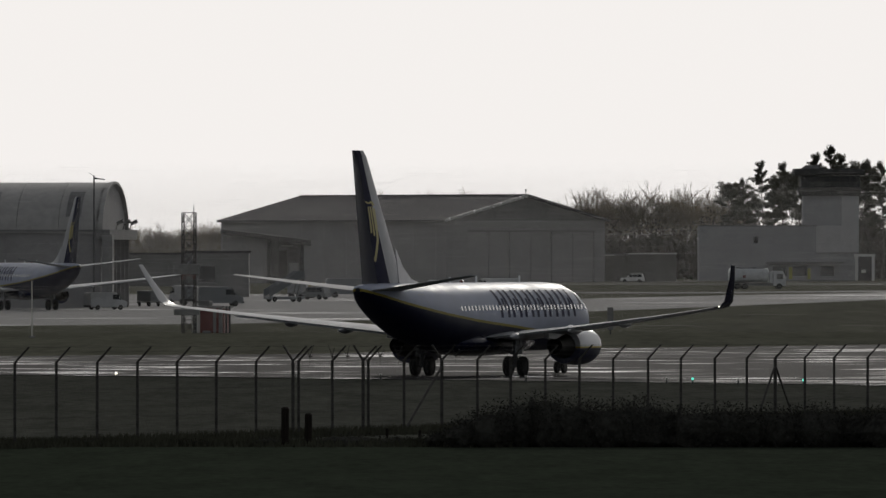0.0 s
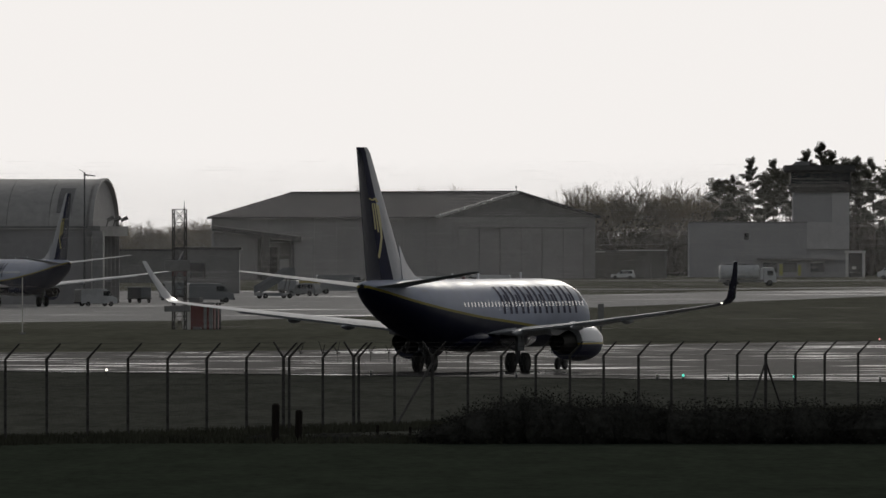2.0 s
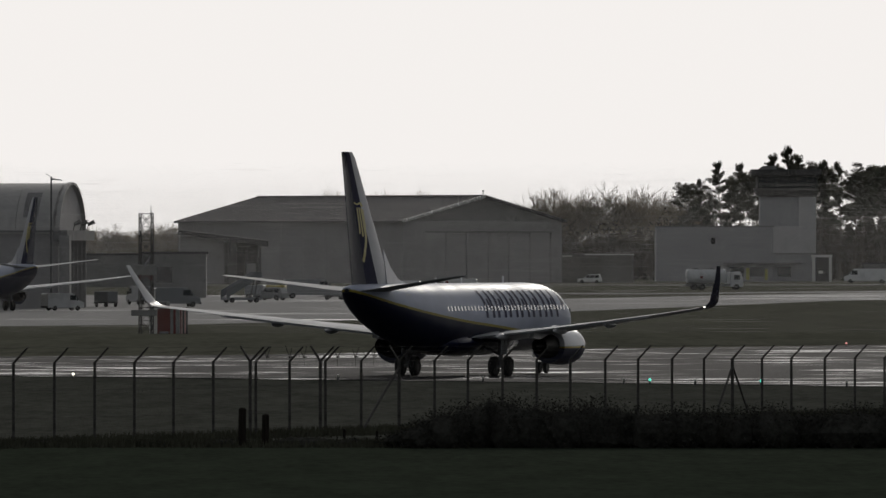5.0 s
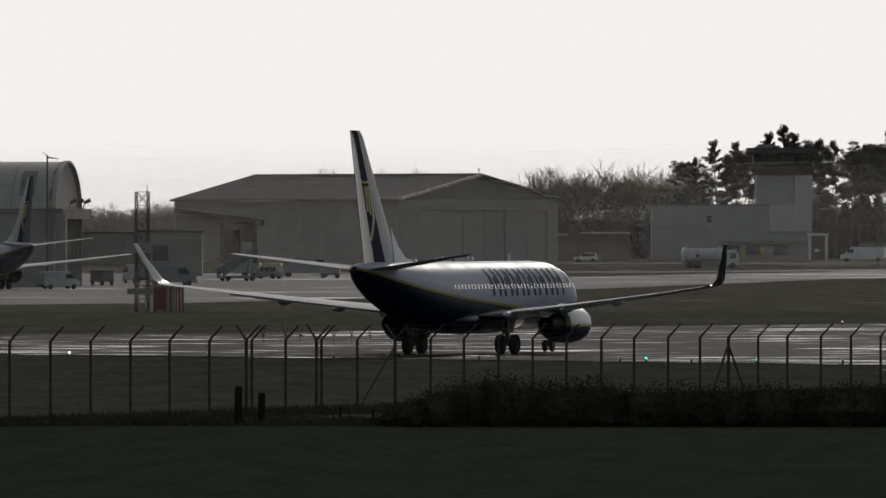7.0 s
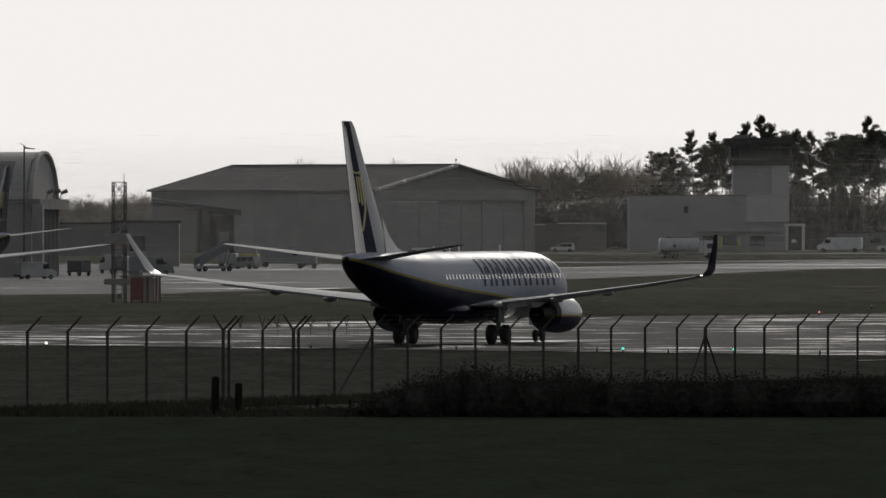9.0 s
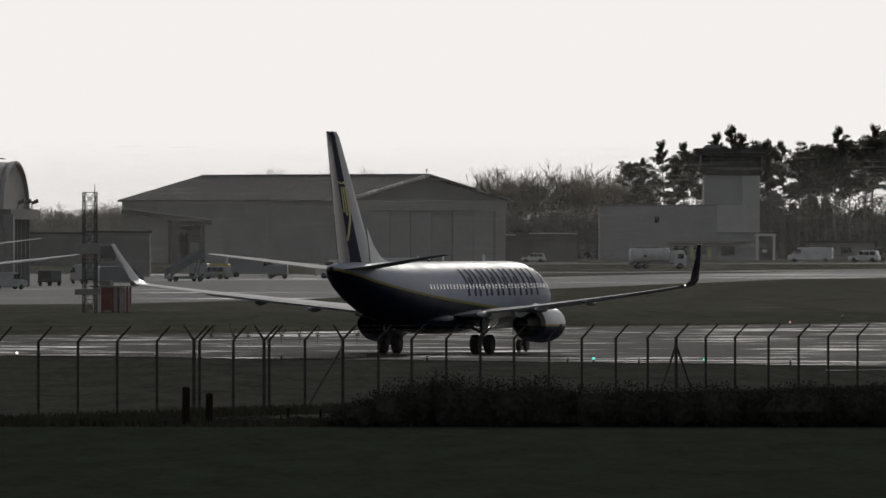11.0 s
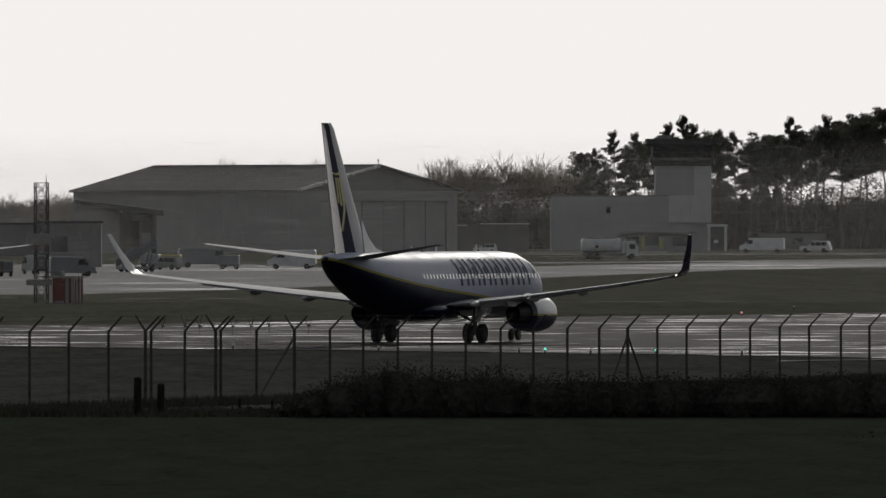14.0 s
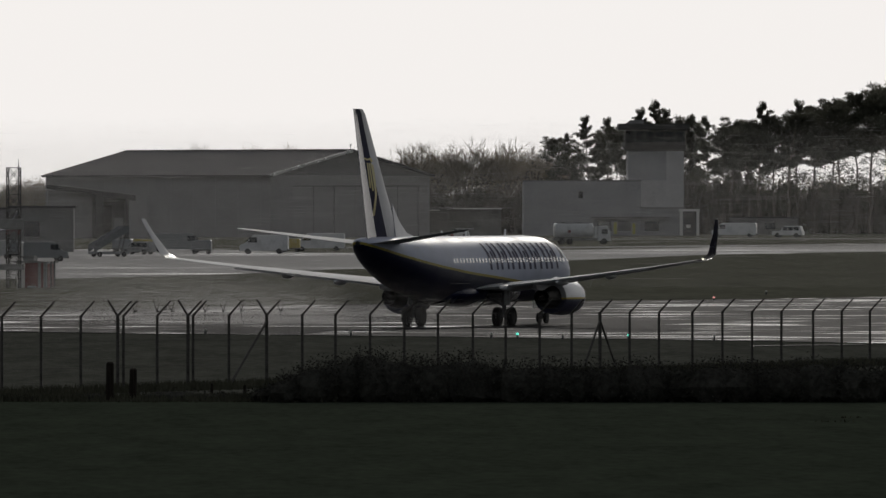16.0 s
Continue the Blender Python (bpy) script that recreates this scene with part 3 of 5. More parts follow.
low_block(97, 2600, 14, 8, 3.4, "long low grey building under the pines", "wall_dark")

# ---- glide path mast, hut, marker and poles ----
def lattice_mast(x, y, hgt):
    m = thing("lattice_mast", "red and grey lattice aerial mast on the grass", "mast", at=pose(x, y, 0, 0, 0, 12))
    w = 0.52
    for sx in (-w, w):
        for sy in (-w, w):
            part("leg", rods(((sx, sy, 0), (sx, sy, hgt), 0.05, 0.045)), M["rust"], m)
    n = 9
    for k in range(n):
        z0, z1 = hgt * k / n, hgt * (k + 1) / n
        tone = M["red_paint"] if k == 4 else M["rust"]
        for a, b in (((-w, -w), (w, -w)), ((w, -w), (w, w)), ((w, w), (-w, w)), ((-w, w), (-w, -w))):
            part("brace", rods(((*a, z0), (*b, z1), 0.03, 0.03)), tone, m)
            part("brace", rods(((*b, z0), (*a, z1), 0.03, 0.03)), tone, m)
            part("rung", rods(((*a, z1), (*b, z1), 0.03, 0.03)), tone, m)
    part("lightning_rod", rods(((w, w, hgt), (w, w, hgt + 0.7), 0.04, 0.02)), M["rust"], m)
    for z in (1.55, 5.4, 5.0):
        a = part("aerial_box", boxed(-1.45, 0.75, -0.95, -0.62, z, z + 0.5, 0.04), M["concrete"], m, "grey aerial box")
        part("bracket", rods(((-0.5, -0.62, z + 0.25), (-0.5, -0.5, z + 0.25), 0.05, 0.05)), M["rust"], a)
    return m


def striped_hut(x, y):
    h = thing("equipment_hut", "small hut with broad red and cream stripes", "hut", at=pose(x, y, 0, 0, 0, -18))
    xs = [(-1.45, -0.72, "cream_paint"), (-0.72, 0.45, "red_paint"), (0.45, 0.72, "concrete"), (0.72, 0.95, "red_paint"), (0.95, 1.25, "concrete")]
    for a, b, c in xs:
        part("front_panel", boxed(a, b - 0.02, -1.0, -0.9, 0, 2.15), M[c], h, "striped front panel")
    part("body", boxed(-1.45, 1.25, -0.89, 1.2, 0, 2.12), M["cream_paint"], h)
    for a, b, c in ((-0.9, 0.0, "red_paint"), (0.05, 0.7, "red_paint")):
        part("side_panel", boxed(1.26, 1.34, a, b, 0, 2.1), M[c], h, "red side panel")
    part("roof", boxed(-1.65, 1.5, -1.2, 1.4, 2.16, 2.32, 0.03), M["concrete"], h, "flat grey roof")
    part("cabinet", boxed(-1.1, -0.1, -0.4, 0.5, 2.33, 2.75, 0.04), M["wall_dark"], h)
    for k in range(2):
        part("pipe", rods(((1.5 + 0.3 * k, -0.6, 0), (1.5 + 0.3 * k, -0.6, 2.3), 0.08, 0.08)), M["galv"], h)
    part("step", boxed(-0.4, 0.3, -1.35, -1.03, 0, 0.2), M["concrete"], h)
    return h


lattice_mast(-21.6, 1057, 10.25)
striped_hut(-19.7, 1060)
mk = thing("marker_pole", "thin white marker pole in the grass", "pole", at=pose(-33.3, 1007, 0))
part("shaft", rods(((0, 0, 0), (0, 0, 4.6), 0.05, 0.045)), M["cream_paint"], mk)
part("base", boxed(-0.25, 0.25, -0.25, 0.25, 0, 0.15), M["concrete"], mk)
wp = thing("wind_pole", "tall thin grey pole with a wind arm", "pole", at=pose(-41.1, 1464, 0))
part("shaft", rods(((0, 0, 0), (0, 0, 15.6), 0.13, 0.09)), M["galv"], wp)
part("arm", rods(((0, 0, 15.3), (1.3, 0, 15.15), 0.12, 0.05), ((0, 0, 15.55), (-0.6, 0, 15.9), 0.04, 0.03)), M["galv"], wp)
vm = thing("vane_marker", "small pale marker fin in the grass", "marker", at=pose(14.0, 1040, 0))
part("blade", boxed(-0.25, 0.25, -0.04, 0.04, 0.4, 2.3, 0.03), M["concrete"], vm)
part("stem", rods(((0, 0, 0), (0, 0, 0.4), 0.06, 0.06)), M["galv"], vm)


# ---- airliner ----
def fuselage_ring(y, hw, zt, zb, n=40):
    zc, h = (zt + zb) / 2, (zt - zb) / 2
    return [Vector((hw * math.cos(i * math.tau / n), y, zc + h * math.sin(i * math.tau / n))) for i in range(n)]


BODY = [(19.1, 0.06, 3.02, 2.90), (18.95, 0.30, 3.26, 2.64), (18.6, 0.60, 3.58, 2.36), (17.9, 0.97, 4.02, 2.00), (16.9, 1.33, 4.56, 1.70),
        (15.6, 1.62, 5.02, 1.5), (14.0, 1.81, 5.30, 1.4), (12.0, 1.88, 5.38, 1.37), (9, 1.88, 5.38, 1.37), (6, 1.88, 5.38, 1.37),
        (3, 1.88, 5.38, 1.37), (0, 1.88, 5.38, 1.37), (-3, 1.88, 5.38, 1.37), (-5, 1.88, 5.38, 1.40), (-7, 1.87, 5.38, 1.56), (-9, 1.82, 5.38, 1.85),
        (-11, 1.71, 5.38, 2.25), (-13, 1.52, 5.38, 2.80), (-15, 1.20, 5.38, 3.45), (-16.3, 0.92, 5.36, 3.96), (-17.2, 0.64, 5.33, 4.38),
        (-17.85, 0.42, 5.27, 4.68), (-18.1, 0.25, 5.18, 4.82)]


def skin(y, z, off=0.012):
    """The body's skin on its right side at a station and height."""
    for (ya, wa, ta, ba), (yb, wb, tb, bb) in zip(BODY, BODY[1:]):
        if ya >= y >= yb:
            f = (ya - y) / (ya - yb)
            hw, zt, zb = wa + (wb - wa) * f, ta + (tb - ta) * f, ba + (bb - ba) * f
            zc, h = (zt + zb) / 2, (zt - zb) / 2
            s = max(-0.999, min(0.999, (z - zc) / h))
            c = math.sqrt(1 - s * s)
            return Vector(((hw + off) * c, y, zc + (h + off) * s))
    return Vector((0, y, z))


def skin_patch(bm, ya, yb, za, zb, side=1, ny=2, nz=6, slant=0.0, off=0.014):
    grid = []
    for j in range(nz + 1):
        row = []
        for i in range(ny + 1):
            z = za + (zb - za) * j / nz
            q = skin(ya + (yb - ya) * i / ny + slant * (z - za), z, off)
            q.x *= side
            row.append(bm.verts.new(q))
        grid.append(row)
    for a, b in zip(grid, grid[1:]):
        for i in range(ny):
            f = (a[i], a[i + 1], b[i + 1], b[i])
            bm.faces.new(f if side > 0 else f[::-1])
    return bm


def foil(le, chord, thick, up=(0, 0, 1), camber=0.0, n=7, rise=0.0):
    """A wing section that runs aft from its leading edge."""
    le, up = Vector(le), Vector(up)
    top, low = [], []
    for i in range(n + 1):
        t = (i / n) ** 1.6
        h = thick * chord * 2.6 * (0.2969 * math.sqrt(t) - 0.126 * t - 0.3516 * t * t + 0.2843 * t ** 3 - 0.1036 * t ** 4) * 1.0
        c = camber * chord * 4 * t * (1 - t)
        aft = le + Vector((0, -t * chord, t * chord * rise))
        top.append(aft + up * (h + c + 0.012))
        low.append(aft - up * (h - c + 0.012))
    return top + low[::-1]


def wheel(name, parent, at, r, w):
    pivot = part(name, revolve(bmesh.new(), [(-w / 2, r * 0.55), (-w / 2, r * 0.9), (-w * 0.36, r), (w * 0.36, r), (w / 2, r * 0.9), (w / 2, r * 0.55)], n=28),
                 M["tyre"], parent, "black rubber tyre", True)
    hub = bmesh.new()
    revolve(hub, [(-w * 0.52, r * 0.18), (-w * 0.5, r * 0.5), (-w * 0.30, r * 0.56), (w * 0.30, r * 0.56), (w * 0.5, r * 0.5), (w * 0.52, r * 0.18)], n=20)
    for i in range(6):
        a = i * math.tau / 6
        rod(hub, (r * 0.36 * math.cos(a), -w * 0.54, r * 0.36 * math.sin(a)), (r * 0.36 * math.cos(a), w * 0.54, r * 0.36 * math.sin(a)), r * 0.05)
    part("rim", hub, M["black"], pivot, "dark wheel rim", True)
    pivot.matrix_basis = pose(*at, 0, 0, 90)
    return pivot


def airliner(label):
    plane = thing("airliner", label, "airplane")
    body = part("fuselage", loft(bmesh.new(), [fuselage_ring(*s) for s in BODY]), M["livery"], plane, "white upper body, navy belly, thin yellow line", True)
    # belly fairing under the wing box
    rings = []
    for y, hw, zb in [(8.2, 0.5, 1.5), (7, 1.5, 1.3), (4, 1.95, 1.16), (0, 2.02, 1.12), (-3, 1.9, 1.2), (-5, 1.3, 1.36), (-6, 0.5, 1.5)]:
        rings.append([Vector((hw * math.cos(i * math.tau / 24), y, 1.95 + (1.95 - zb) * math.sin(i * math.tau / 24) * (1 if math.sin(i * math.tau / 24) < 0 else 0.8))) for i in range(24)])
    part("belly_fairing", loft(bmesh.new(), rings), M["navy"], plane, "navy wing-to-body fairing", True)
    # cockpit windows
    for side in (1, -1):
        for ya, yb, za, zb in [(17.5, 17.05, 3.72, 4.1), (16.95, 16.45, 3.75, 4.28), (16.35, 15.8, 3.8, 4.3)]:
            part("cockpit_window", skin_patch(bmesh.new(), ya, yb, za, zb, side), M["glass"], body, "dark cockpit glass")
    # cabin windows share one small pane mesh along the constant section
    pane_mesh = {s: mesh_from("cabin_window", skin_patch(bmesh.new(), 0.11, -0.11, 3.78, 4.06, s, ny=1, nz=2), M["cabin_pane"]) for s in (1, -1)}
    for s in (1, -1):
        for i in range(36):
            ob = new("cabin_window", pane_mesh[s])
            ob.parent, ob.location = body, (0, 14.2 - i * 0.58, 0)
    # doors as fine outlines on the skin
    for s in (1, -1):
        for y in (15.2, -11.2):
            d = bmesh.new()
            low = 2.9 if y > 0 else 4.0
            skin_patch(d, y, y - 0.03, low, 4.75, s)
            skin_patch(d, y - 0.87, y - 0.9, low, 4.75, s)
            skin_patch(d, y, y - 0.9, 4.70, 4.75, s)
            part("cabin_door", d, M["wing_grey"], body, "grey door outline")
    # lettering stands as plain navy bars on both sides
    for s in (1, -1):
        y = 0.3
        for i in range(7):
            wide = 0.85 if i == 5 else 1.78
            b = bmesh.new()
            if i == 5:
                skin_patch(b, y + 0.58, y + 0.14, 3.36, 4.92, s, nz=9, slant=-0.12)
            else:
                skin_patch(b, y + 0.40, y, 3.36, 4.92, s, nz=9, slant=-0.14)
                skin_patch(b, y + 0.95, y + 0.62, 3.95, 4.45, s, nz=4, slant=-0.14)
                skin_patch(b, y + 1.56, y + 1.16, 3.36, 4.92, s, nz=9, slant=-0.14)
            part("lettering_bar", b, M["lettering"], body, "navy lettering block")
            y += wide + 0.26
        em = bmesh.new()
        skin_patch(em, 15.0, 14.2, 4.0, 4.8, s, nz=6)
        part("emblem", em, M["lettering"], body, "small navy emblem shape")
    # fin, dorsal fillet and rudder: chord fractions along the height
    def fin_sec(z):
        f = (z - 5.2) / 7.6
        return -10.9 - 6.15 * f, -17.35 - 1.65 * f
    secs, rsecs = [], []
    for z in (5.1, 5.8, 6.5, 7.25, 8, 8.75, 9.5, 10.25, 11, 11.75, 12.5, 12.85):
        le, te = fin_sec(z)
        chord = le - te
        cut = 0.72 * chord
        if z > 12.8:
            le -= 0.25
        tk = 0.105 - 0.035 * (z - 5.1) / 7.4
        full = foil((0, le, z), chord, tk, (1, 0, 0), n=20)
        front = []
        for q in full:
            if q.y >= le - cut:
                front.append(q)
        secs.append(front)
        hinge = le - cut - 0.015
        w = 0.055 * chord * 0.75
        rsecs.append([Vector((-w, hinge, z)), Vector((-w * 0.4, (hinge + te) / 2, z)), Vector((-0.02, te, z)), Vector((0.02, te, z)), Vector((w * 0.4, (hinge + te) / 2, z)), Vector((w, hinge, z))])
    fin = part("fin", loft(bmesh.new(), secs), [M["fin_navy"], M["fin_white_sheen"]], plane, "navy tail fin with a pale forward part", True)
    # pale colour over the forward chord covers white paint and painted-in sheen
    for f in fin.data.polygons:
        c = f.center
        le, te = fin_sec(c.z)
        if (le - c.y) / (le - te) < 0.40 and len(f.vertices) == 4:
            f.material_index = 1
    dors = bmesh.new()
    loft(dors, [[Vector((sx * 0.05, -8.2, 5.36)), Vector((-sx * 0.05, -8.2, 5.36)), Vector((0, -8.25, 5.39))] if k == 0 else
                [Vector((sx * (0.10 + 0.05 * k), -8.2 - 1.3 * k, 5.3)), Vector((-sx * (0.10 + 0.05 * k), -8.2 - 1.3 * k, 5.3)), Vector((0, -8.2 - 1.3 * k, 5.38 + 0.22 * k * k))]
                for k, sx in zip(range(4), (1, 1, 1, 1))])
    part("dorsal_fin", dors, M["fin_white_sheen"], plane, "pale dorsal fillet", True)
    # rudder pivots on its hinge line
    h0, h1 = rsecs[0][0].copy(), rsecs[-1][0].copy()
    rb = bmesh.new()
    lean = math.degrees(math.atan2(h1.y - h0.y, h1.z - h0.z))
    frame0 = pose(0, h0.y, h0.z, -lean)
    loft(rb, [[frame0.inverted() @ q for q in s] for s in rsecs])
    rudder = part("rudder", rb, M["navy_gloss"], plane, "navy rudder", True)
    rudder.matrix_basis = frame0
    # emblem on the fin: a yellow outline of three bars and an arc
    for s in (1, -1):
        e = bmesh.new()
        def fin_skin(f, z):
            le, te = fin_sec(z)
            c = le - te
            tk = 0.105 - 0.035 * (z - 5.1) / 7.4
            t = max(f, 0.02)
            h = tk * c * 2.6 * (0.2969 * math.sqrt(t) - 0.126 * t - 0.3516 * t * t + 0.2843 * t ** 3 - 0.1036 * t ** 4)
            return Vector((s * (h + 0.03), le - f * c, z))
        def stripe(pts, w):
            for (fa, za), (fb, zb) in zip(pts, pts[1:]):
                q = [fin_skin(fa - w, za), fin_skin(fa + w, za), fin_skin(fb + w, zb), fin_skin(fb - w, zb)]
                e.faces.new([e.verts.new(v) for v in (q if s > 0 else q[::-1])])
        stripe([(0.36, 9.75), (0.42, 10.0), (0.54, 9.85), (0.68, 10.0)], 0.05)
        for f in (0.42, 0.50, 0.58):
            stripe([(f, 9.7), (f + 0.02, 8.8), (f + 0.04, 7.9 + (f - 0.42) * 2)], 0.026)
        stripe([(0.36, 9.6), (0.40, 8.7), (0.47, 7.8), (0.58, 7.1), (0.66, 6.6)], 0.032)
        part("fin_emblem", e, M["yellow"], fin, "yellow emblem lines on the fin")
    # tailplanes
    for s, nm in ((1, "tailplane"), (-1, "tailplane")):
        rings = [foil((s * x, le, z), c, 0.09, n=8) for x, le, c, z in [(0.6, -13.3, 4.3, 4.98), (1.2, -13.7, 4.0, 5.05), (4, -15.7, 2.75, 5.42), (6.8, -17.65, 1.5, 5.80), (7.17, -18.1, 1.05, 5.85)]]
        part(nm, loft(bmesh.new(), rings), M["tail_grey"], plane, "grey tailplane", True)
    # wings with winglets, flap fairings, engines
    for s in (1, -1):
        st = [(1.2, 6.4, 8.4, 2.15, 0.13), (2.2, 5.7, 7.6, 2.25, 0.13), (5.6, 3.5, 5.45, 2.62, 0.115), (9, 1.5, 4.1, 3.02, 0.105), (13, -0.82, 2.75, 3.50, 0.10), (16.4, -2.8, 1.85, 3.95, 0.095)]
        rings = [foil((s * x, le, z), c, tk, n=9, camber=0.01, rise=0.003) for x, le, c, z, tk in st]
        part("wing", loft(bmesh.new(), rings), M["wing_grey"], plane, "grey swept wing", True)
        wl_ = [(16.42, -2.82, 1.84, 3.955, 0), (16.9, -3.1, 1.7, 4.06, 25), (17.25, -3.45, 1.5, 4.35, 55), (17.45, -3.95, 1.25, 4.85, 72), (17.78, -4.7, 0.92, 5.6, 74), (18.04, -5.45, 0.62, 6.4, 74)]
        rings = [foil((s * x, le, z), c, 0.085, (-s * math.sin(radians(a)), 0, math.cos(radians(a))), n=9) for x, le, c, z, a in wl_]
        part("winglet", loft(bmesh.new(), rings), M["navy"] if s > 0 else M["wing_grey"], plane, "upswept blended winglet", True)
        # slat and flap edges, bare metal leading edge
        lead = [foil((s * x, le + 0.03, z), 0.09 * c + 0.12, 0.35, n=4) for x, le, c, z, tk in st[1:]]
        part("slat", loft(bmesh.new(), lead), M["alloy"], plane, "bare metal slat", True)
        flap = [[Vector((s * x, le - c + 0.55 * k, z + 0.003 * c - 0.02)), Vector((s * x, le - c - 0.12, z + 0.003 * c - 0.08)), Vector((s * x, le - c - 0.10, z + 0.003 * c - 0.11)), Vector((s * x, le - c + 0.55 * k, z + 0.003 * c - 0.10))]
                for (x, le, c, z, tk), k in zip(st[1:5], (1, 1, 0.8, 0.6))]
        part("flap", loft(bmesh.new(), flap), M["wing_grey"], plane, "grey trailing flap")
        for x, y, z, L in ((3.6, -1.9, 2.28, 2.6), (7.0, -1.6, 2.62, 2.5), (10.2, -2.0, 3.0, 2.2)):
            f = bmesh.new()
            revolve(f, [(y + L * 0.55, 0.03), (y + L * 0.3, 0.16), (y, 0.21), (y - L * 0.2, 0.17), (y - L * 0.45, 0.03)], (s * x, 0, z), n=12)
            part("flap_fairing", f, M["wing_grey"], plane, "", True)
        ex, ez = s * 4.83, 1.72
        cowl = bmesh.new()
        revolve(cowl, [(2.75, 1.0), (3.1, 1.04), (3.6, 1.08), (4.8, 1.12), (5.8, 1.08), (6.4, 0.97), (6.62, 0.86), (6.55, 0.80), (6.2, 0.77), (5.4, 0.78), (5.39, 0.05)], (ex, 0, ez), n=36)
        e = part("engine_cowl", cowl, M["livery_cowl"], plane, "white engine cowling with navy lower half", True)
        part("inlet_lip", revolve(bmesh.new(), [(6.30, 1.005), (6.48, 0.965), (6.66, 0.87), (6.58, 0.79), (6.3, 0.765), (6.28, 0.99)], (ex, 0, ez), n=36), M["alloy"], e, "polished metal lip", True)
        part("core_nozzle", revolve(bmesh.new(), [(3.2, 0.74), (2.2, 0.66), (1.3, 0.50), (1.1, 0.47), (1.3, 0.40), (1.4, 0.27), (0.55, 0.05)], (ex, 0, ez), n=24), M["hot_metal"], e, "dark hot-section nozzle", True)
        part("fan", revolve(bmesh.new(), [(5.42, 0.77), (5.44, 0.3), (5.75, 0.18), (5.95, 0.03)], (ex, 0, ez), n=24), M["hot_metal"], e, "dark fan face")
        # black disc closes the duct mouth, standing in for its unlit depth
        part("fan_duct", revolve(bmesh.new(), [(3.3, 0.98), (2.82, 0.97), (2.80, 0.60)], (ex, 0, ez), n=24), M["black"], e, "black disc for the unlit bypass duct")
        part("strake", boxed(-0.02 + ex + s * -1 * 0.92, 0.02 + ex + s * -1 * 0.92, 4.3, 5.3, ez + 0.62, ez + 0.95), M["navy"], e, "navy strake")
        pyl = bmesh.new()
        loft(pyl, [[Vector((ex - 0.16, y, z0)), Vector((ex + 0.16, y, z0)), Vector((ex + 0.1, y, z1)), Vector((ex - 0.1, y, z1))] for y, z0, z1 in
                   [(5.2, ez + 0.9, ez + 1.12), (4, ez + 0.8, ez + 1.2), (2.5, ez + 0.6, 2.7), (0.8, ez + 0.4, 2.6), (-0.2, 2.2, 2.5)]])
        part("pylon", pyl, M["white_paint"], plane, "", True)
    # landing gear
    rolling = []
    for s in (1, -1):
        g = rods(((s * 2.86, 0, 0.5), (s * 2.86, 0, 1.5), 0.13, 0.13), ((s * 2.86, 0, 1.3), (s * 2.95, 0.05, 2.6), 0.19, 0.2),
                 ((s * 2.86, 0, 1.2), (s * 1.4, 0.1, 1.9), 0.08, 0.08), ((s * 2.3, 0, 0.565), (s * 3.42, 0, 0.565), 0.10, 0.10),
                 ((s * 2.86, -0.2, 0.75), (s * 2.86, -0.36, 1.15), 0.04, 0.04), ((s * 2.86, -0.36, 1.15), (s * 2.86, -0.14, 1.5), 0.04, 0.04), n=10)
        gear = part("main_gear", g, M["strut"], plane, "grey landing gear leg", True)
        part("gear_door", boxed(s * 3.05 - 0.03, s * 3.05 + 0.03, -0.5, 0.5, 1.25, 2.35, 0.02), M["wing_grey"], gear, "grey gear door")
        for k in (-0.43, 0.43):
            rolling.append((wheel("wheel", plane, (s * 2.86 + k, 0, 0.565), 0.565, 0.40), 0.565))
    g = rods(((0, 15.6, 0.34), (0, 15.6, 1.0), 0.07, 0.07), ((0, 15.6, 0.9), (0, 15.75, 1.9), 0.11, 0.11), ((0, 15.6, 1.0), (0, 14.6, 1.7), 0.05, 0.05),
             ((-0.3, 15.6, 0.345), (0.3, 15.6, 0.345), 0.06, 0.06), n=10)
    gear = part("nose_gear", g, M["strut"], plane, "grey nose gear leg", True)
    for s in (1, -1):
        part("gear_door", boxed(s * 0.42 - 0.02, s * 0.42 + 0.02, 15.0, 16.6, 0.95, 1.5, 0.01), M["white_paint"], gear, "white gear door")
        rolling.append((wheel("wheel", plane, (s * 0.22, 15.6, 0.345), 0.345, 0.2), 0.345))
    # aerials, beacon, tail light
    for y, h in ((8.5, 0.4), (1.2, 0.38), (-3.2, 0.34)):
        part("aerial", boxed(-0.02, 0.02, y - 0.14, y + 0.14, 5.33, 5.36 + h, 0.01), M["white_paint"], plane)
    part("beacon", revolve(bmesh.new(), [(-1.1, 0.02), (-1.2, 0.09), (-1.35, 0.09), (-1.45, 0.02)], (0, 0, 5.42), n=10), M["red_paint"], plane, "red beacon", True)
    part("tail_light", revolve(bmesh.new(), [(-18.05, 0.13), (-18.21, 0.13), (-18.27, 0.05)], (0, 0, 5.0), n=12), M["black"], plane, "dark exhaust outlet", True)
    for s in (1, -1):
        part("wingtip_light", boxed(s * 16.9 - 0.05, s * 16.9 + 0.05, -4.95, -4.84, 4.0, 4.07, 0.01), M["lens_white"] if s > 0 else M["cream_paint"], plane, "white tip light")
    return plane, rudder, rolling


airliner_moving, rudder_moving, wheels_moving = airliner("white and navy twin-jet airliner taxiing on wet asphalt")
airliner_moving.matrix_basis = pose(1.49, 715.5, 0.03, 0, 0, -20.2)
airliner_parked = copy_thing(airliner_moving, pose(-47.3, 1417, 0.03, 0, 0, 20))
tagged(airliner_parked, "white and navy twin-jet airliner parked on the apron")


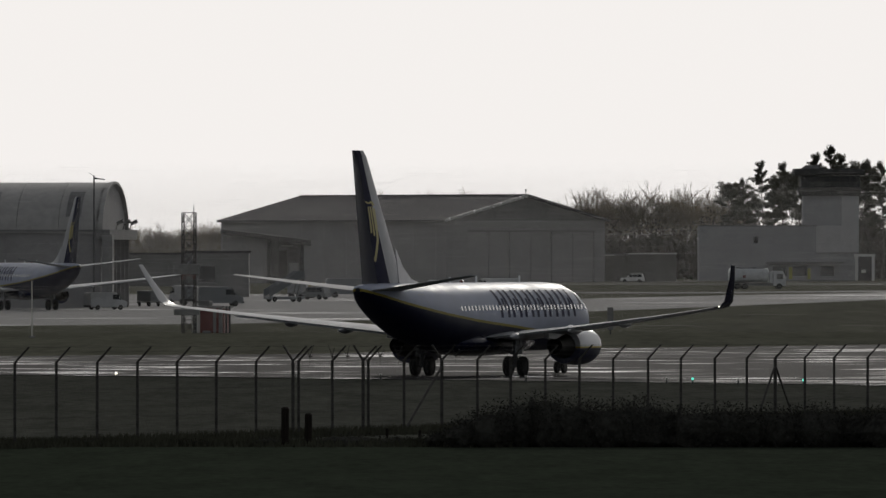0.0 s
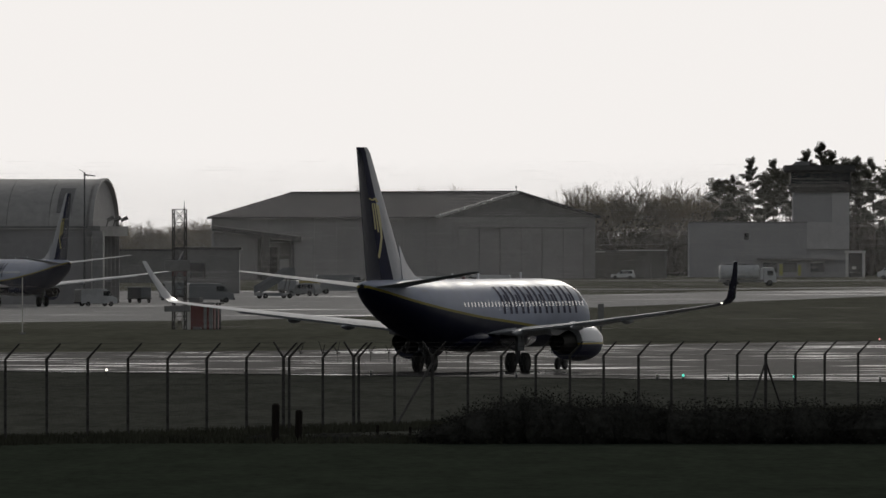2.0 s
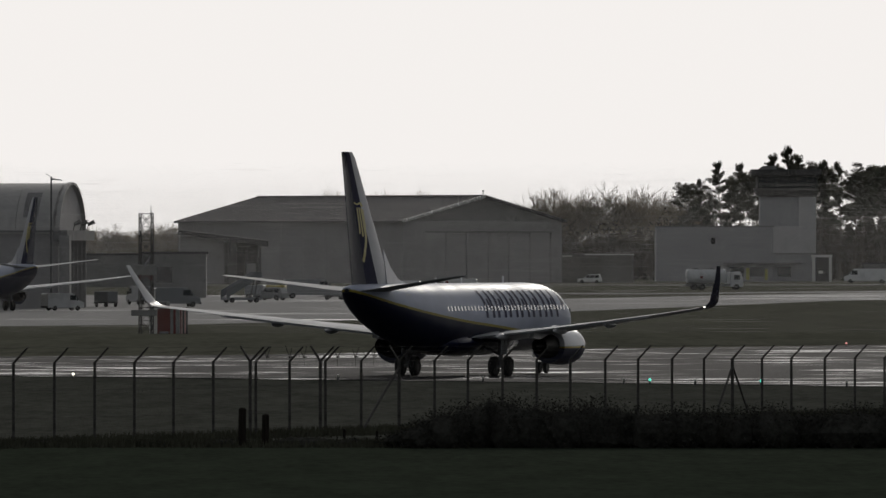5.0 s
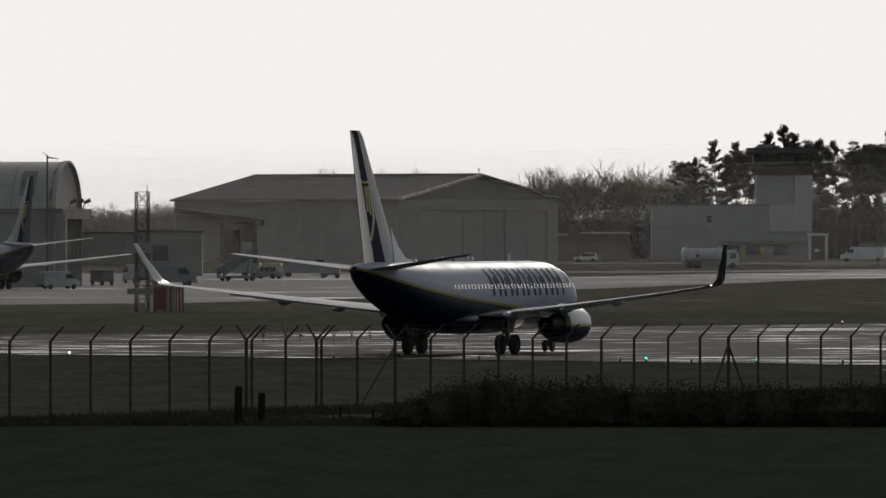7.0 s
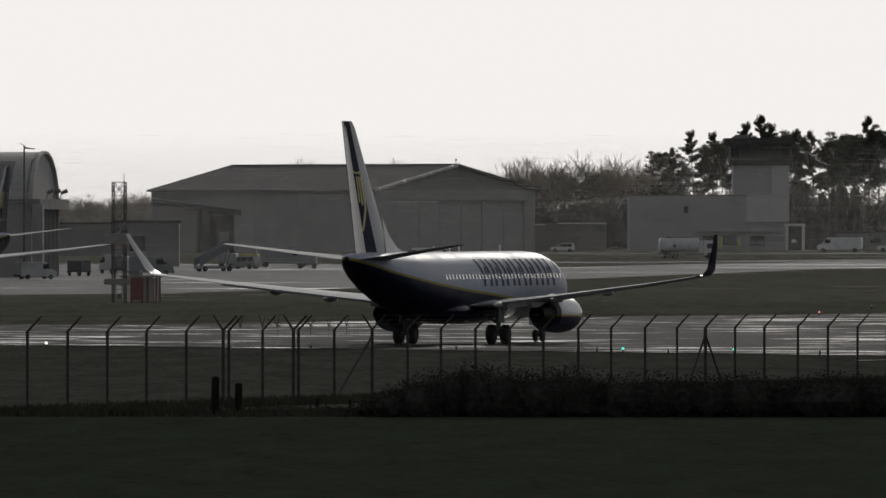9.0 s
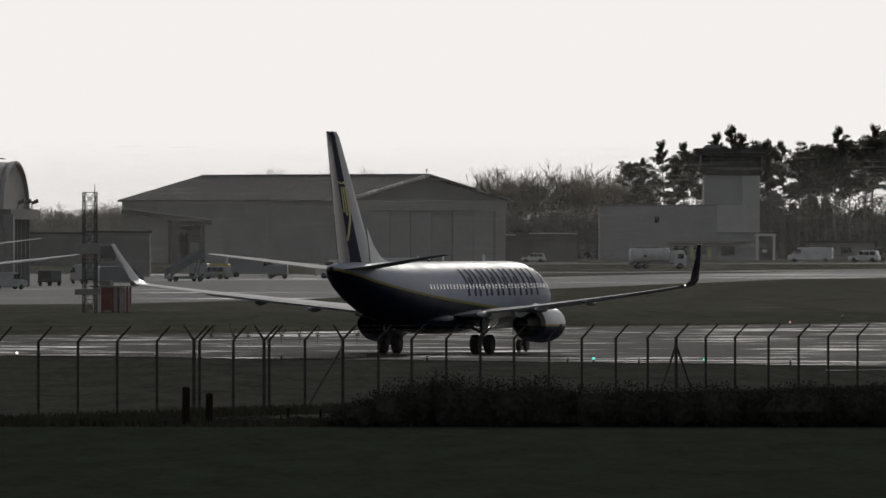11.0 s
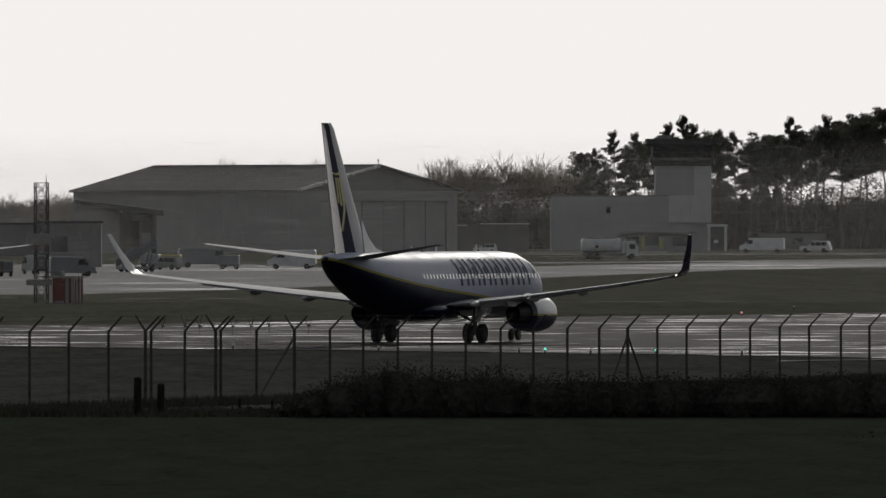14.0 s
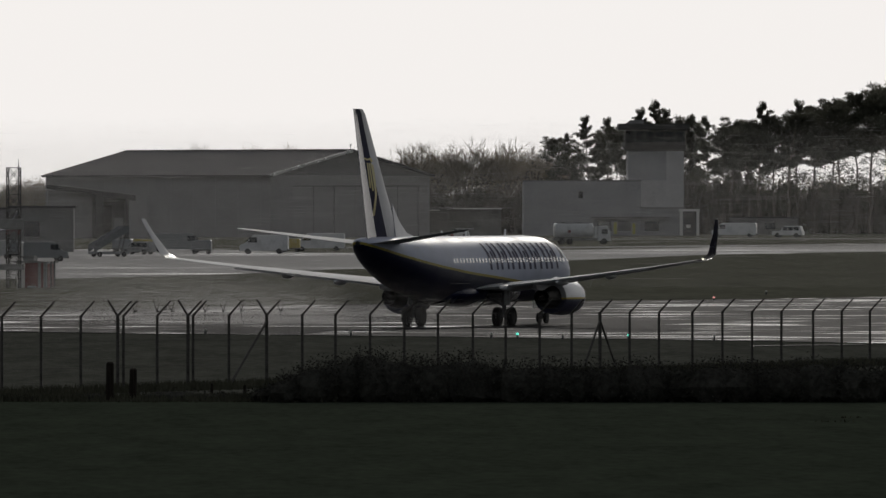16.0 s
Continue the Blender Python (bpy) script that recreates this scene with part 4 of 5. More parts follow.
# ---- ground vehicles and stands ----
def side_profile(bm, pts, w, bevel=0.06):
    """A body drawn by its side outline (along Y, up), w metres wide."""
    loft(bm, [[Vector((x, y, z)) for y, z in pts] for x in (-w / 2, -w / 2 + bevel, w / 2 - bevel, w / 2)])
    for v in bm.verts:
        if abs(abs(v.co.x) - w / 2) < 1e-5:
            cy = sum(p[0] for p in pts) / len(pts)
            v.co.y = cy + (v.co.y - cy) * 0.985
            v.co.z -= 0.04 if v.co.z > 1 else 0
    return bm


def road_wheel(parent, x, y, r=0.34, w=0.24):
    t = part("wheel", revolve(bmesh.new(), [(-w / 2, r * 0.6), (-w / 2, r * 0.92), (-w * 0.3, r), (w * 0.3, r), (w / 2, r * 0.92), (w / 2, r * 0.6)], n=16), M["tyre"], parent, "", True)
    t.matrix_basis = pose(x, y, r, 0, 0, 90)
    part("rim", revolve(bmesh.new(), [(-w * 0.52, r * 0.2), (-w * 0.5, r * 0.55), (w * 0.5, r * 0.55), (w * 0.52, r * 0.2)], n=10), M["galv"], t)
    return t


def van(label, x, y, deg, size=1.0, paint="vehicle_white", long=5.6):
    v = thing("van", label, "van", at=pose(x, y, 0.03, 0, 0, deg) @ Matrix.Scale(size, 4))
    h, L = 2.35, long / 2
    body = part("body", side_profile(bmesh.new(), [(-L, 0.4), (-L, h - 0.15), (-L + 0.15, h), (L - 1.7, h), (L - 0.75, 1.35), (L - 0.05, 1.1), (L, 0.4)], 1.95), M[paint], v)
    part("windscreen", loft(bmesh.new(), [[Vector((-0.85, L - 1.62, h - 0.1)), Vector((0.85, L - 1.62, h - 0.1)), Vector((0.9, L - 0.8, 1.42)), Vector((-0.9, L - 0.8, 1.42))],
                                          [Vector((-0.85, L - 1.55, h - 0.05)), Vector((0.85, L - 1.55, h - 0.05)), Vector((0.9, L - 0.73, 1.46)), Vector((-0.9, L - 0.73, 1.46))]]), M["glass"], body, "dark windscreen")
    for s in (1, -1):
        part("side_window", boxed(s * 0.985 - 0.012, s * 0.985 + 0.012, L - 2.2, L - 1.25, 1.4, 2.05), M["glass"], body, "dark side window")
        part("lamp", boxed(s * 0.75 - 0.12, s * 0.75 + 0.12, L - 0.05, L + 0.02, 0.75, 0.98), M["trim_white"], body)
        part("mirror", boxed(s * 1.12 - 0.1, s * 1.12 + 0.1, L - 1.2, L - 1.1, 1.35, 1.65), M["black"], body)
        for yy in (L - 1.0, -L + 1.1):
            road_wheel(v, s * 0.86, yy)
    part("bumper", boxed(-0.95, 0.95, -L - 0.08, -L + 0.02, 0.4, 0.6), M["black"], v)
    part("bumper", boxed(-0.95, 0.95, L - 0.04, L + 0.06, 0.35, 0.6), M["black"], v)
    return v


def car(label, x, y, deg, paint, size=1.0):
    c = thing("car", label, "car", at=pose(x, y, 0.01, 0, 0, deg) @ Matrix.Scale(size, 4))
    body = part("body", side_profile(bmesh.new(), [(-2.3, 0.35), (-2.3, 0.95), (2.2, 0.95), (2.3, 0.7), (2.3, 0.35)], 1.85), M[paint], c)
    part("cabin", side_profile(bmesh.new(), [(-2.2, 0.94), (-1.95, 1.72), (0.3, 1.75), (1.2, 0.94)], 1.65), M[paint], c)
    for s in (1, -1):
        for ya, yb in ((-1.8, -1.0), (-0.9, -0.1), (-0.02, 0.6)):
            part("window", boxed(s * 0.84 - 0.012, s * 0.84 + 0.012, ya, yb, 1.05, 1.6), M["glass"], body)
        for yy in (1.45, -1.4):
            road_wheel(c, s * 0.83, yy, 0.36)
    part("windscreen", loft(bmesh.new(), [[Vector((-0.7, 0.4, 1.68)), Vector((0.7, 0.4, 1.68)), Vector((0.75, 1.12, 1.05)), Vector((-0.75, 1.12, 1.05))], [Vector((-0.7, 0.44, 1.7)), Vector((0.7, 0.44, 1.7)), Vector((0.75, 1.16, 1.07)), Vector((-0.75, 1.16, 1.07))]]), M["glass"], body)
    part("roof_rail", rods(((-0.6, -1.8, 1.78), (-0.6, 0.2, 1.8), 0.03, 0.03), ((0.6, -1.8, 1.78), (0.6, 0.2, 1.8), 0.03, 0.03)), M["galv"], c)
    return c


def tanker(x, y, deg):
    t = thing("fuel_tanker", "white aircraft refuelling tanker truck parked on the grass edge", "truck", at=pose(x, y, 0, 0, 0, deg))
    part("chassis", boxed(-1.1, 1.1, -4.7, 4.6, 0.6, 1.05), M["wall_dark"], t)
    rings = []
    for yy, k in ((-4.6, 0.75), (-4.45, 0.98), (-4.2, 1.0), (1.6, 1.0), (1.85, 0.98), (2.0, 0.75)):
        rings.append([Vector((1.2 * k * math.copysign(abs(math.cos(i * math.tau / 24)) ** 0.7, math.cos(i * math.tau / 24)), yy, 2.30 + 1.16 * k * math.copysign(abs(math.sin(i * math.tau / 24)) ** 0.8, math.sin(i * math.tau / 24)))) for i in range(24)])
    tank = part("tank", loft(bmesh.new(), rings), M["vehicle_white"], t, "white elliptical tank", True)
    for yy in (-3.0, -0.4):
        part("hatch", revolve(bmesh.new(), [(-0.4, 0.04), (-0.38, 0.14), (0.38, 0.14), (0.4, 0.04)], (0, yy, 3.48), n=10), M["galv"], tank)
    part("walkway", boxed(-0.5, 0.5, -3.9, 1.3, 3.42, 3.48), M["galv"], tank)
    part("pump_cabinet", boxed(-1.2, 1.2, 2.05, 2.6, 1.0, 2.9, 0.05), M["vehicle_white"], t)
    cab = part("cab", side_profile(bmesh.new(), [(2.7, 0.7), (2.7, 3.0), (4.3, 3.05), (4.75, 1.95), (4.8, 0.55), (2.7, 0.55)], 2.3), M["vehicle_white"], t, "white truck cab")
    part("windscreen", boxed(-1.0, 1.0, 4.62, 4.70, 1.85, 2.5), M["glass"], cab)
    for s in (1, -1):
        part("side_window", boxed(s * 1.16 - 0.012, s * 1.16 + 0.012, 3.3, 4.3, 1.7, 2.5), M["glass"], cab)
        part("placard", boxed(s * 1.22 - 0.01, s * 1.22 + 0.01, -2.4, -1.9, 1.9, 2.3), M["red_paint"], tank)
        part("mudguard", boxed(s * 1.0 - 0.2, s * 1.0 + 0.2, -4.0, -1.3, 1.06, 1.16), M["black"], t)
        for yy in (3.7, -2.0, -3.3):
            road_wheel(t, s * 1.0, yy, 0.5, 0.32)
    return t


def air_stairs(x, y, deg):
    s = thing("boarding_stairs", "grey mobile boarding stairs on the apron", "stairs", at=pose(x, y, 0.03, 0, 0, deg))
    part("chassis", boxed(-0.8, 0.8, -2.6, 2.6, 0.35, 0.7), M["vehicle_grey"], s)
    for k in range(10):
        part("step", boxed(-0.7, 0.7, -2.5 + k * 0.42, -2.1 + k * 0.42, 0.75 + k * 0.23, 0.82 + k * 0.23), M["galv"], s)
    for e in (-0.78, 0.78):
        part("side_panel", loft(bmesh.new(), [[Vector((xx, -2.6, 0.6)), Vector((xx, -2.6, 1.6)), Vector((xx, 1.8, 4.0)), Vector((xx, 2.6, 4.0)), Vector((xx, 2.6, 3.0)), Vector((xx, 1.7, 2.9))] for xx in (e - 0.03, e + 0.03)]), M["vehicle_grey"], s, "grey side panel")
        for yy in (-1.8, 1.8):
            road_wheel(s, e, yy, 0.34)
    part("platform", boxed(-0.75, 0.75, 1.6, 2.7, 2.95, 3.05), M["galv"], s)
    part("prop", rods(((-0.5, 1.6, 0.6), (-0.5, 2.2, 2.95), 0.06, 0.06), ((0.5, 1.6, 0.6), (0.5, 2.2, 2.95), 0.06, 0.06)), M["galv"], s)
    return s


def baggage_cart(x, y, deg, paint):
    c = thing("equipment_cart", "boxy covered ground equipment cart", "cart", "carts on the apron", at=pose(x, y, 0.03, 0, 0, deg))
    part("bed", boxed(-0.8, 0.8, -1.4, 1.4, 0.45, 0.6), M["galv"], c)
    part("cover", boxed(-0.8, 0.8, -1.35, 1.35, 0.62, 1.9, 0.08), M[paint], c, "boxy cover")
    part("drawbar", rods(((0, 1.4, 0.5), (0, 2.3, 0.4), 0.04, 0.04)), M["galv"], c)
    for s in (1, -1):
        for yy in (-0.95, 0.95):
            road_wheel(c, s * 0.7, yy, 0.26, 0.16)
    return c


tanker(52.0, 2063, -84)
van("white panel van parked by the low building", 90.1, 2400, 82, 1.2, long=7.2)
car("pale estate car parked near the pines", 100.5, 2400, 75, "vehicle_white", 1.3)
van("small white van on the apron near the parked jet", -38.6, 1422, -60, 0.85)
van("white van standing behind the striped hut", -27.0, 1500, -75, 1.0, "vehicle_grey")
van("dusty grey van beside the arched hangar", -32.6, 1560, 20, 1.0, "vehicle_grey")
air_stairs(-20.6, 1611, -60)
van("pale box van on the apron by the annexe", -12.6, 1740, -85, 1.15, "vehicle_grey", 6.6)
van("white van on the far apron", -0.5, 1700, 85, 1.1, "vehicle_white", 6.0)
van("pale van on the far apron", 7.4, 1780, 88, 1.1, "vehicle_white", 6.6)
car("dark car standing on the far apron", -17.5, 1680, 60, "vehicle_grey")
car("white car parked beside the open shed", 36.6, 2400, 85, "vehicle_white")
baggage_cart(-35.5, 1500, 40, "vehicle_grey")
baggage_cart(-17.2, 1725, 80, "vehicle_yellow")
baggage_cart(-20.3, 1740, 75, "vehicle_grey")
baggage_cart(-60.5, 1420, 75, "vehicle_white")
baggage_cart(-9.0, 1690, 85, "vehicle_grey")
baggage_cart(3.2, 1745, 85, "vehicle_yellow")


# ---- runway edge lights ----
def edge_light(x, y, lens):
    e = thing("edge_light", "small raised runway edge light", "light", "runway edge lights", at=pose(x, y, 0))
    part("stem", rods(((0, 0, 0), (0, 0, 0.22), 0.07, 0.05)), M["galv"], e)
    part("lens", revolve(bmesh.new(), [(-0.09, 0.05), (-0.05, 0.075), (0.05, 0.075), (0.09, 0.05)], (0, 0, 0.27), n=10), M[lens], e, "glowing lens", True)


for x, y, lens in ((-18.6, 707, "lens_white"), (19.5, 672, "lens_green"), (13.6, 677, "lens_green"), (16.0, 674, "cream_paint"), (12.2, 678, "cream_paint"),
                   (4.6, 689, "cream_paint"), (-3.5, 697, "cream_paint"), (33.2, 925, "lens_red"), (39.5, 985, "cream_paint"), (-10.6, 702, "cream_paint"), (24.0, 668, "cream_paint")):
    edge_light(x, y, lens)


# ---- water in the air: spray behind the jets, thin haze beyond the runway ----
def strands(name, starts, lengths, thick):
    """Level hairline strips, flat and pale, that stand in for fine droplets."""
    n = len(starts)
    co = np.repeat(starts, 4, axis=0).reshape(n, 4, 3)
    co[:, 1:3, 0] += lengths[:, None]
    co[:, 2:4, 2] += thick[:, None]
    me = bpy.data.meshes.new(name)
    me.vertices.add(4 * n)
    me.vertices.foreach_set("co", co.ravel())
    me.loops.add(4 * n)
    me.loops.foreach_set("vertex_index", np.arange(4 * n))
    me.polygons.add(n)
    me.polygons.foreach_set("loop_start", np.arange(n) * 4)
    me.update(calc_edges=True)
    me.materials.append(M["mist"])
    return new(name, me)


def spray(seed, length, height, count):
    rng = np.random.default_rng(seed)
    long = rng.uniform(0.3, 1.4, count)
    starts = np.stack([rng.normal(0, length * 0.3, count) - long / 2, rng.normal(0, 1.6, count), np.abs(rng.normal(0, height * 0.42, count)) + 0.03], axis=1)
    ob = strands("water_spray", starts, long, rng.uniform(0.0004, 0.0009, count))
    return tagged(ob, "fine water spray blown off the wet runway", "spray", kind="stuff")


sprays = [spray(61, 14, 2.8, 14000), spray(62, 20, 4.2, 24000), spray(63, 11, 2.2, 11000)]


def haze(y, step, share, width=6.0):
    """Added screen of pale strips in place of haze, thinning above the tree tops."""
    rng = np.random.default_rng(int(y))
    top = 7.7 + 0.0065 * y
    rows, cols = int(top / step), int(0.12 * y / width)
    z = (np.arange(rows)[:, None] + rng.uniform(0, 1, cols)[None, :] + rng.uniform(-0.3, 0.3, (rows, cols))) * step + 0.15
    x = -0.05 * y + np.arange(cols)[None, :] * width + rng.uniform(-2.0, 2.0, (rows, 1))
    starts = np.stack([np.broadcast_to(x, z.shape), np.full(z.shape, y), z], axis=2).reshape(-1, 3)
    z = z.ravel()
    thick = step * share * np.clip((top - z) / (0.35 * top), 0.02, 1.0)
    return tagged(strands("haze", starts, np.full(len(z), width), thick), "screen of fine pale strips standing in for thin haze over the airfield", "haze", kind="stuff")


for y, step, share in ((1045.0, 0.018, 0.034), (1640.0, 0.026, 0.04), (2230.0, 0.034, 0.046), (2790.0, 0.042, 0.07)):
    haze(y, step, share)


# ---- perimeter fence, running away to the right ----
FENCE_A, FENCE_STEP = Vector((-14.62, 470.0, 0)), Vector((1.4501, 3.4067, 0))
ALONG = FENCE_STEP.normalized()
OUT = Vector((ALONG.y, -ALONG.x, 0))


def bend_height(k):
    return 3.2 - 0.0228 * k


def fence_post(k, kind="plain"):
    b = FENCE_A + FENCE_STEP * k
    z = bend_height(k)
    p = thing("fence_post", "dark cranked concrete fence post" if kind == "plain" else "dark fence post with a forked top", "post", "perimeter fence posts", at=pose(b.x, b.y, 0))
    r = 0.055
    part("upright", boxed(-r, r, -r, r, 0, z, 0.012), M["rust"], p)
    tip = OUT * 0.58 + Vector((0, 0, 0.56))
    part("arm", rods(((0, 0, z - 0.03), tuple(tip + Vector((0, 0, z))), 0.05, 0.035), n=5), M["rust"], p)
    if kind != "plain":
        part("arm", rods(((0, 0, z - 0.03), tuple(-OUT * 0.42 + Vector((0, 0, z + 0.58))), 0.055, 0.04), n=5), M["rust"], p)
        part("sleeve", boxed(-0.065, 0.065, -0.065, 0.065, 0, z - 0.05, 0.012), M["rust"], p)
    return p


plain_k = [-4, -3, -2, -1, 0, 1, 2, 3, 4, 5.03, 6.15, 7.05, 8.02, 9, 11.05, 12, 13, 14, 15, 16.05, 17.05, 18.1, 19.1, 20.95, 21.9, 23, 24, 25, 26, 27.1, 28.1, 29.1, 30.1, 31.1]
for k in plain_k:
    fence_post(k)
for k in (6.0, 7.88, 10.05):
    fence_post(k, "fork")

# strutted straining post
k = 20.0
b = FENCE_A + FENCE_STEP * k
z = bend_height(k)
p = thing("straining_post", "straining post with two slanting struts", "post", "perimeter fence posts", at=pose(b.x, b.y, 0))
part("upright", boxed(-0.07, 0.07, -0.07, 0.07, 0, z, 0.012), M["rust"], p)
part("arm", rods(((0, 0, z - 0.03), tuple(OUT * 0.58 + Vector((0, 0, z + 0.56))), 0.055, 0.04), n=5), M["rust"], p)
for s in (1, -1):
    part("strut", rods(((0, 0, z - 0.35), tuple(ALONG * s * 2.2), 0.05, 0.05), n=5), M["rust"], p)
for k0, sgn in ((10.05, -1),):
    b = FENCE_A + FENCE_STEP * k0
    q = thing("brace_strut", "slanting brace strut against a fence post", "strut", at=pose(b.x, b.y, 0))
    part("strut", rods(((0, 0, bend_height(k0) - 0.3), tuple(ALONG * sgn * 4.0), 0.055, 0.055), n=5), M["rust"], q)

# strands: three barbed on the arms, line wires and diamond mesh below
wires = bmesh.new()
ka, kb = -4, 31.1
def on_fence(k, z, out=0.0):
    return FENCE_A + FENCE_STEP * k + OUT * out + Vector((0, 0, z))
for f in (0.35, 0.68, 1.0):
    for i in range(35):
        k0, k1 = -4 + i, -3 + i
        for h in (0, 1):
            u, v = k0 + h * 0.5, k0 + 0.5 + h * 0.5
            su, sv = (0, -0.03) if h == 0 else (-0.03, 0)
            rod(wires, on_fence(u, bend_height(u) + 0.56 * f + su, 0.58 * f), on_fence(v, bend_height(v) + 0.56 * f + sv, 0.58 * f), 0.006, n=3)
for f in (0.99, 0.66, 0.33, 0.03):
    for i in range(35):
        rod(wires, on_fence(-4 + i, bend_height(-4 + i) * f), on_fence(-3 + i, bend_height(-3 + i) * f), 0.007, n=3)
tagged(part("fence_wire", wires, M["rust"]), "thin strands of fence wire between the posts", "wire", kind="stuff")
links = bmesh.new()
for i in range(-40, 312, 1):
    for s in (1, -1):
        u = i * 0.1
        v = u + s * 0.78
        if -4 <= v <= 31.1:
            a0, a1 = on_fence(u, 0.05), on_fence(v, bend_height(v) - 0.05)
            w = ALONG * 0.007
            links.faces.new([links.verts.new(c) for c in (a0 - w, a0 + w, a1 + w, a1 - w)])
tagged(part("chain_link", links, M["rust"]), "dark chain-link mesh of the perimeter fence", "fence mesh", kind="stuff")

# tangles of loose wire hung between the forked posts
rnd = random.Random(5)
for k0 in (6.6, 7.2, 8.5, 9.0, 9.5, 10.6, 7.6):
    bm = bmesh.new()
    c = on_fence(k0, bend_height(k0) + 0.12, -0.25)
    for j in range(2):
        dx = rnd.uniform(0.1, 0.2) * (1 if j else -1)
        rod(bm, c, c + OUT * dx + Vector((0, 0, rnd.uniform(0.25, 0.5))), 0.018, 0.012, n=4)
    rod(bm, c - OUT * 0.05, c + OUT * 0.12 + Vector((0, 0, 0.02)), 0.02, n=4)
    rod(bm, c, c - Vector((0, 0, 0.35)), 0.008, n=4)
    tagged(part("wire_tangle", bm, M["rust"]), "loose tangle of barbed wire", "wire", "wire tangles")

# old timber posts before the fence
for x, y, h, r in ((-5.97, 469, 1.5, 0.16), (-5.1, 469.5, 1.25, 0.15), (-0.9, 474, 0.55, 0.06), (-2.15, 475, 0.6, 0.06)):
    w = bmesh.new()
    rod(w, (0, 0, 0), (0.02, 0, h * 0.96), r, r * 0.95, n=10)
    rod(w, (0.02, 0, h * 0.96), (0.02, 0, h), r * 0.95, r * 0.6, n=10)
    ob = part("timber_post", w, M["wood"], None, "")
    tagged(ob, "short weathered timber post in the rough grass", "post", "timber posts")
    ob.location = (x, y, 0)


# ---- brambles and rough grass ----
def leaf_cloud(bm, rnd, centre, radii, count, size, floor=0.0, slim=1.0, rise=0.0):
    for _ in range(count):
        d = Vector((rnd.gauss(0, 1), rnd.gauss(0, 1), rnd.gauss(0, 1))).normalized() * rnd.uniform(0.55, 1.05)
        c = Vector(centre) + Vector((d.x * radii[0], d.y * radii[1], d.z * radii[2]))
        if c.z < floor:
            continue
        a = Vector((rnd.uniform(-1, 1), rnd.uniform(-1, 1), rnd.uniform(-1, 1))).normalized() * size * rnd.uniform(0.6, 1.4)
        a.z += rise * size
        b = a.orthogonal().normalized() * size * slim * rnd.uniform(0.4, 0.9)
        b.rotate(Euler((rnd.uniform(0, 3), rnd.uniform(0, 3), rnd.uniform(0, 3))))
        bm.faces.new([bm.verts.new(c - a), bm.verts.new(c + b), bm.verts.new(c + a), bm.verts.new(c - b * 0.8)])


def lump(bm, rnd, centre, radii):
    made = bmesh.ops.create_icosphere(bm, subdivisions=2, radius=1)["verts"]
    for v in made:
        k = 0.8 + 0.3 * noise.noise(v.co * 1.7 + Vector(centre))
        v.co = Vector((centre[0] + v.co.x * radii[0] * k, centre[1] + v.co.y * radii[1] * k, max(-0.05, centre[2] + v.co.z * radii[2] * k)))


def bramble():
    rnd = random.Random(11)
    bm = bmesh.new()
    x = 0.1
    while x < 30:
        f = min(1.0, (x + 0.5) / 2.6)
        top = (1.58 + 0.36 * math.exp(-((x - 4.7) / 3.2) ** 2) + 0.12 * math.sin(x * 1.9) + rnd.uniform(-0.1, 0.12)) * f ** 0.6
        r = rnd.uniform(0.8, 1.2)
        y = 468 + rnd.uniform(-0.6, 0.8)
        lump(bm, rnd, (x, y, top * 0.35), (r * 0.9, 1.1, top * 0.56))
        leaf_cloud(bm, rnd, (x, y, top * 0.42), (r * 1.05, 1.4, top * 0.62), 1000, 0.055)
        x += 0.55
    for _ in range(260):
        xx = rnd.uniform(0.8, 30)
        f = min(1.0, (xx + 0.5) / 2.6) ** 0.6
        z0 = (1.5 + 0.36 * math.exp(-((xx - 4.7) / 3.2) ** 2)) * f * 0.85
        rod(bm, (xx, 468, z0 * 0.7), (xx + rnd.uniform(-0.25, 0.25), 468, z0 + rnd.uniform(0.0, 0.2)), 0.014, 0.005, n=3)
    tagged(part("bramble_thicket", bm, M["bramble"]), "dark tangled bramble thicket in front of the fence", "bush", kind="stuff")


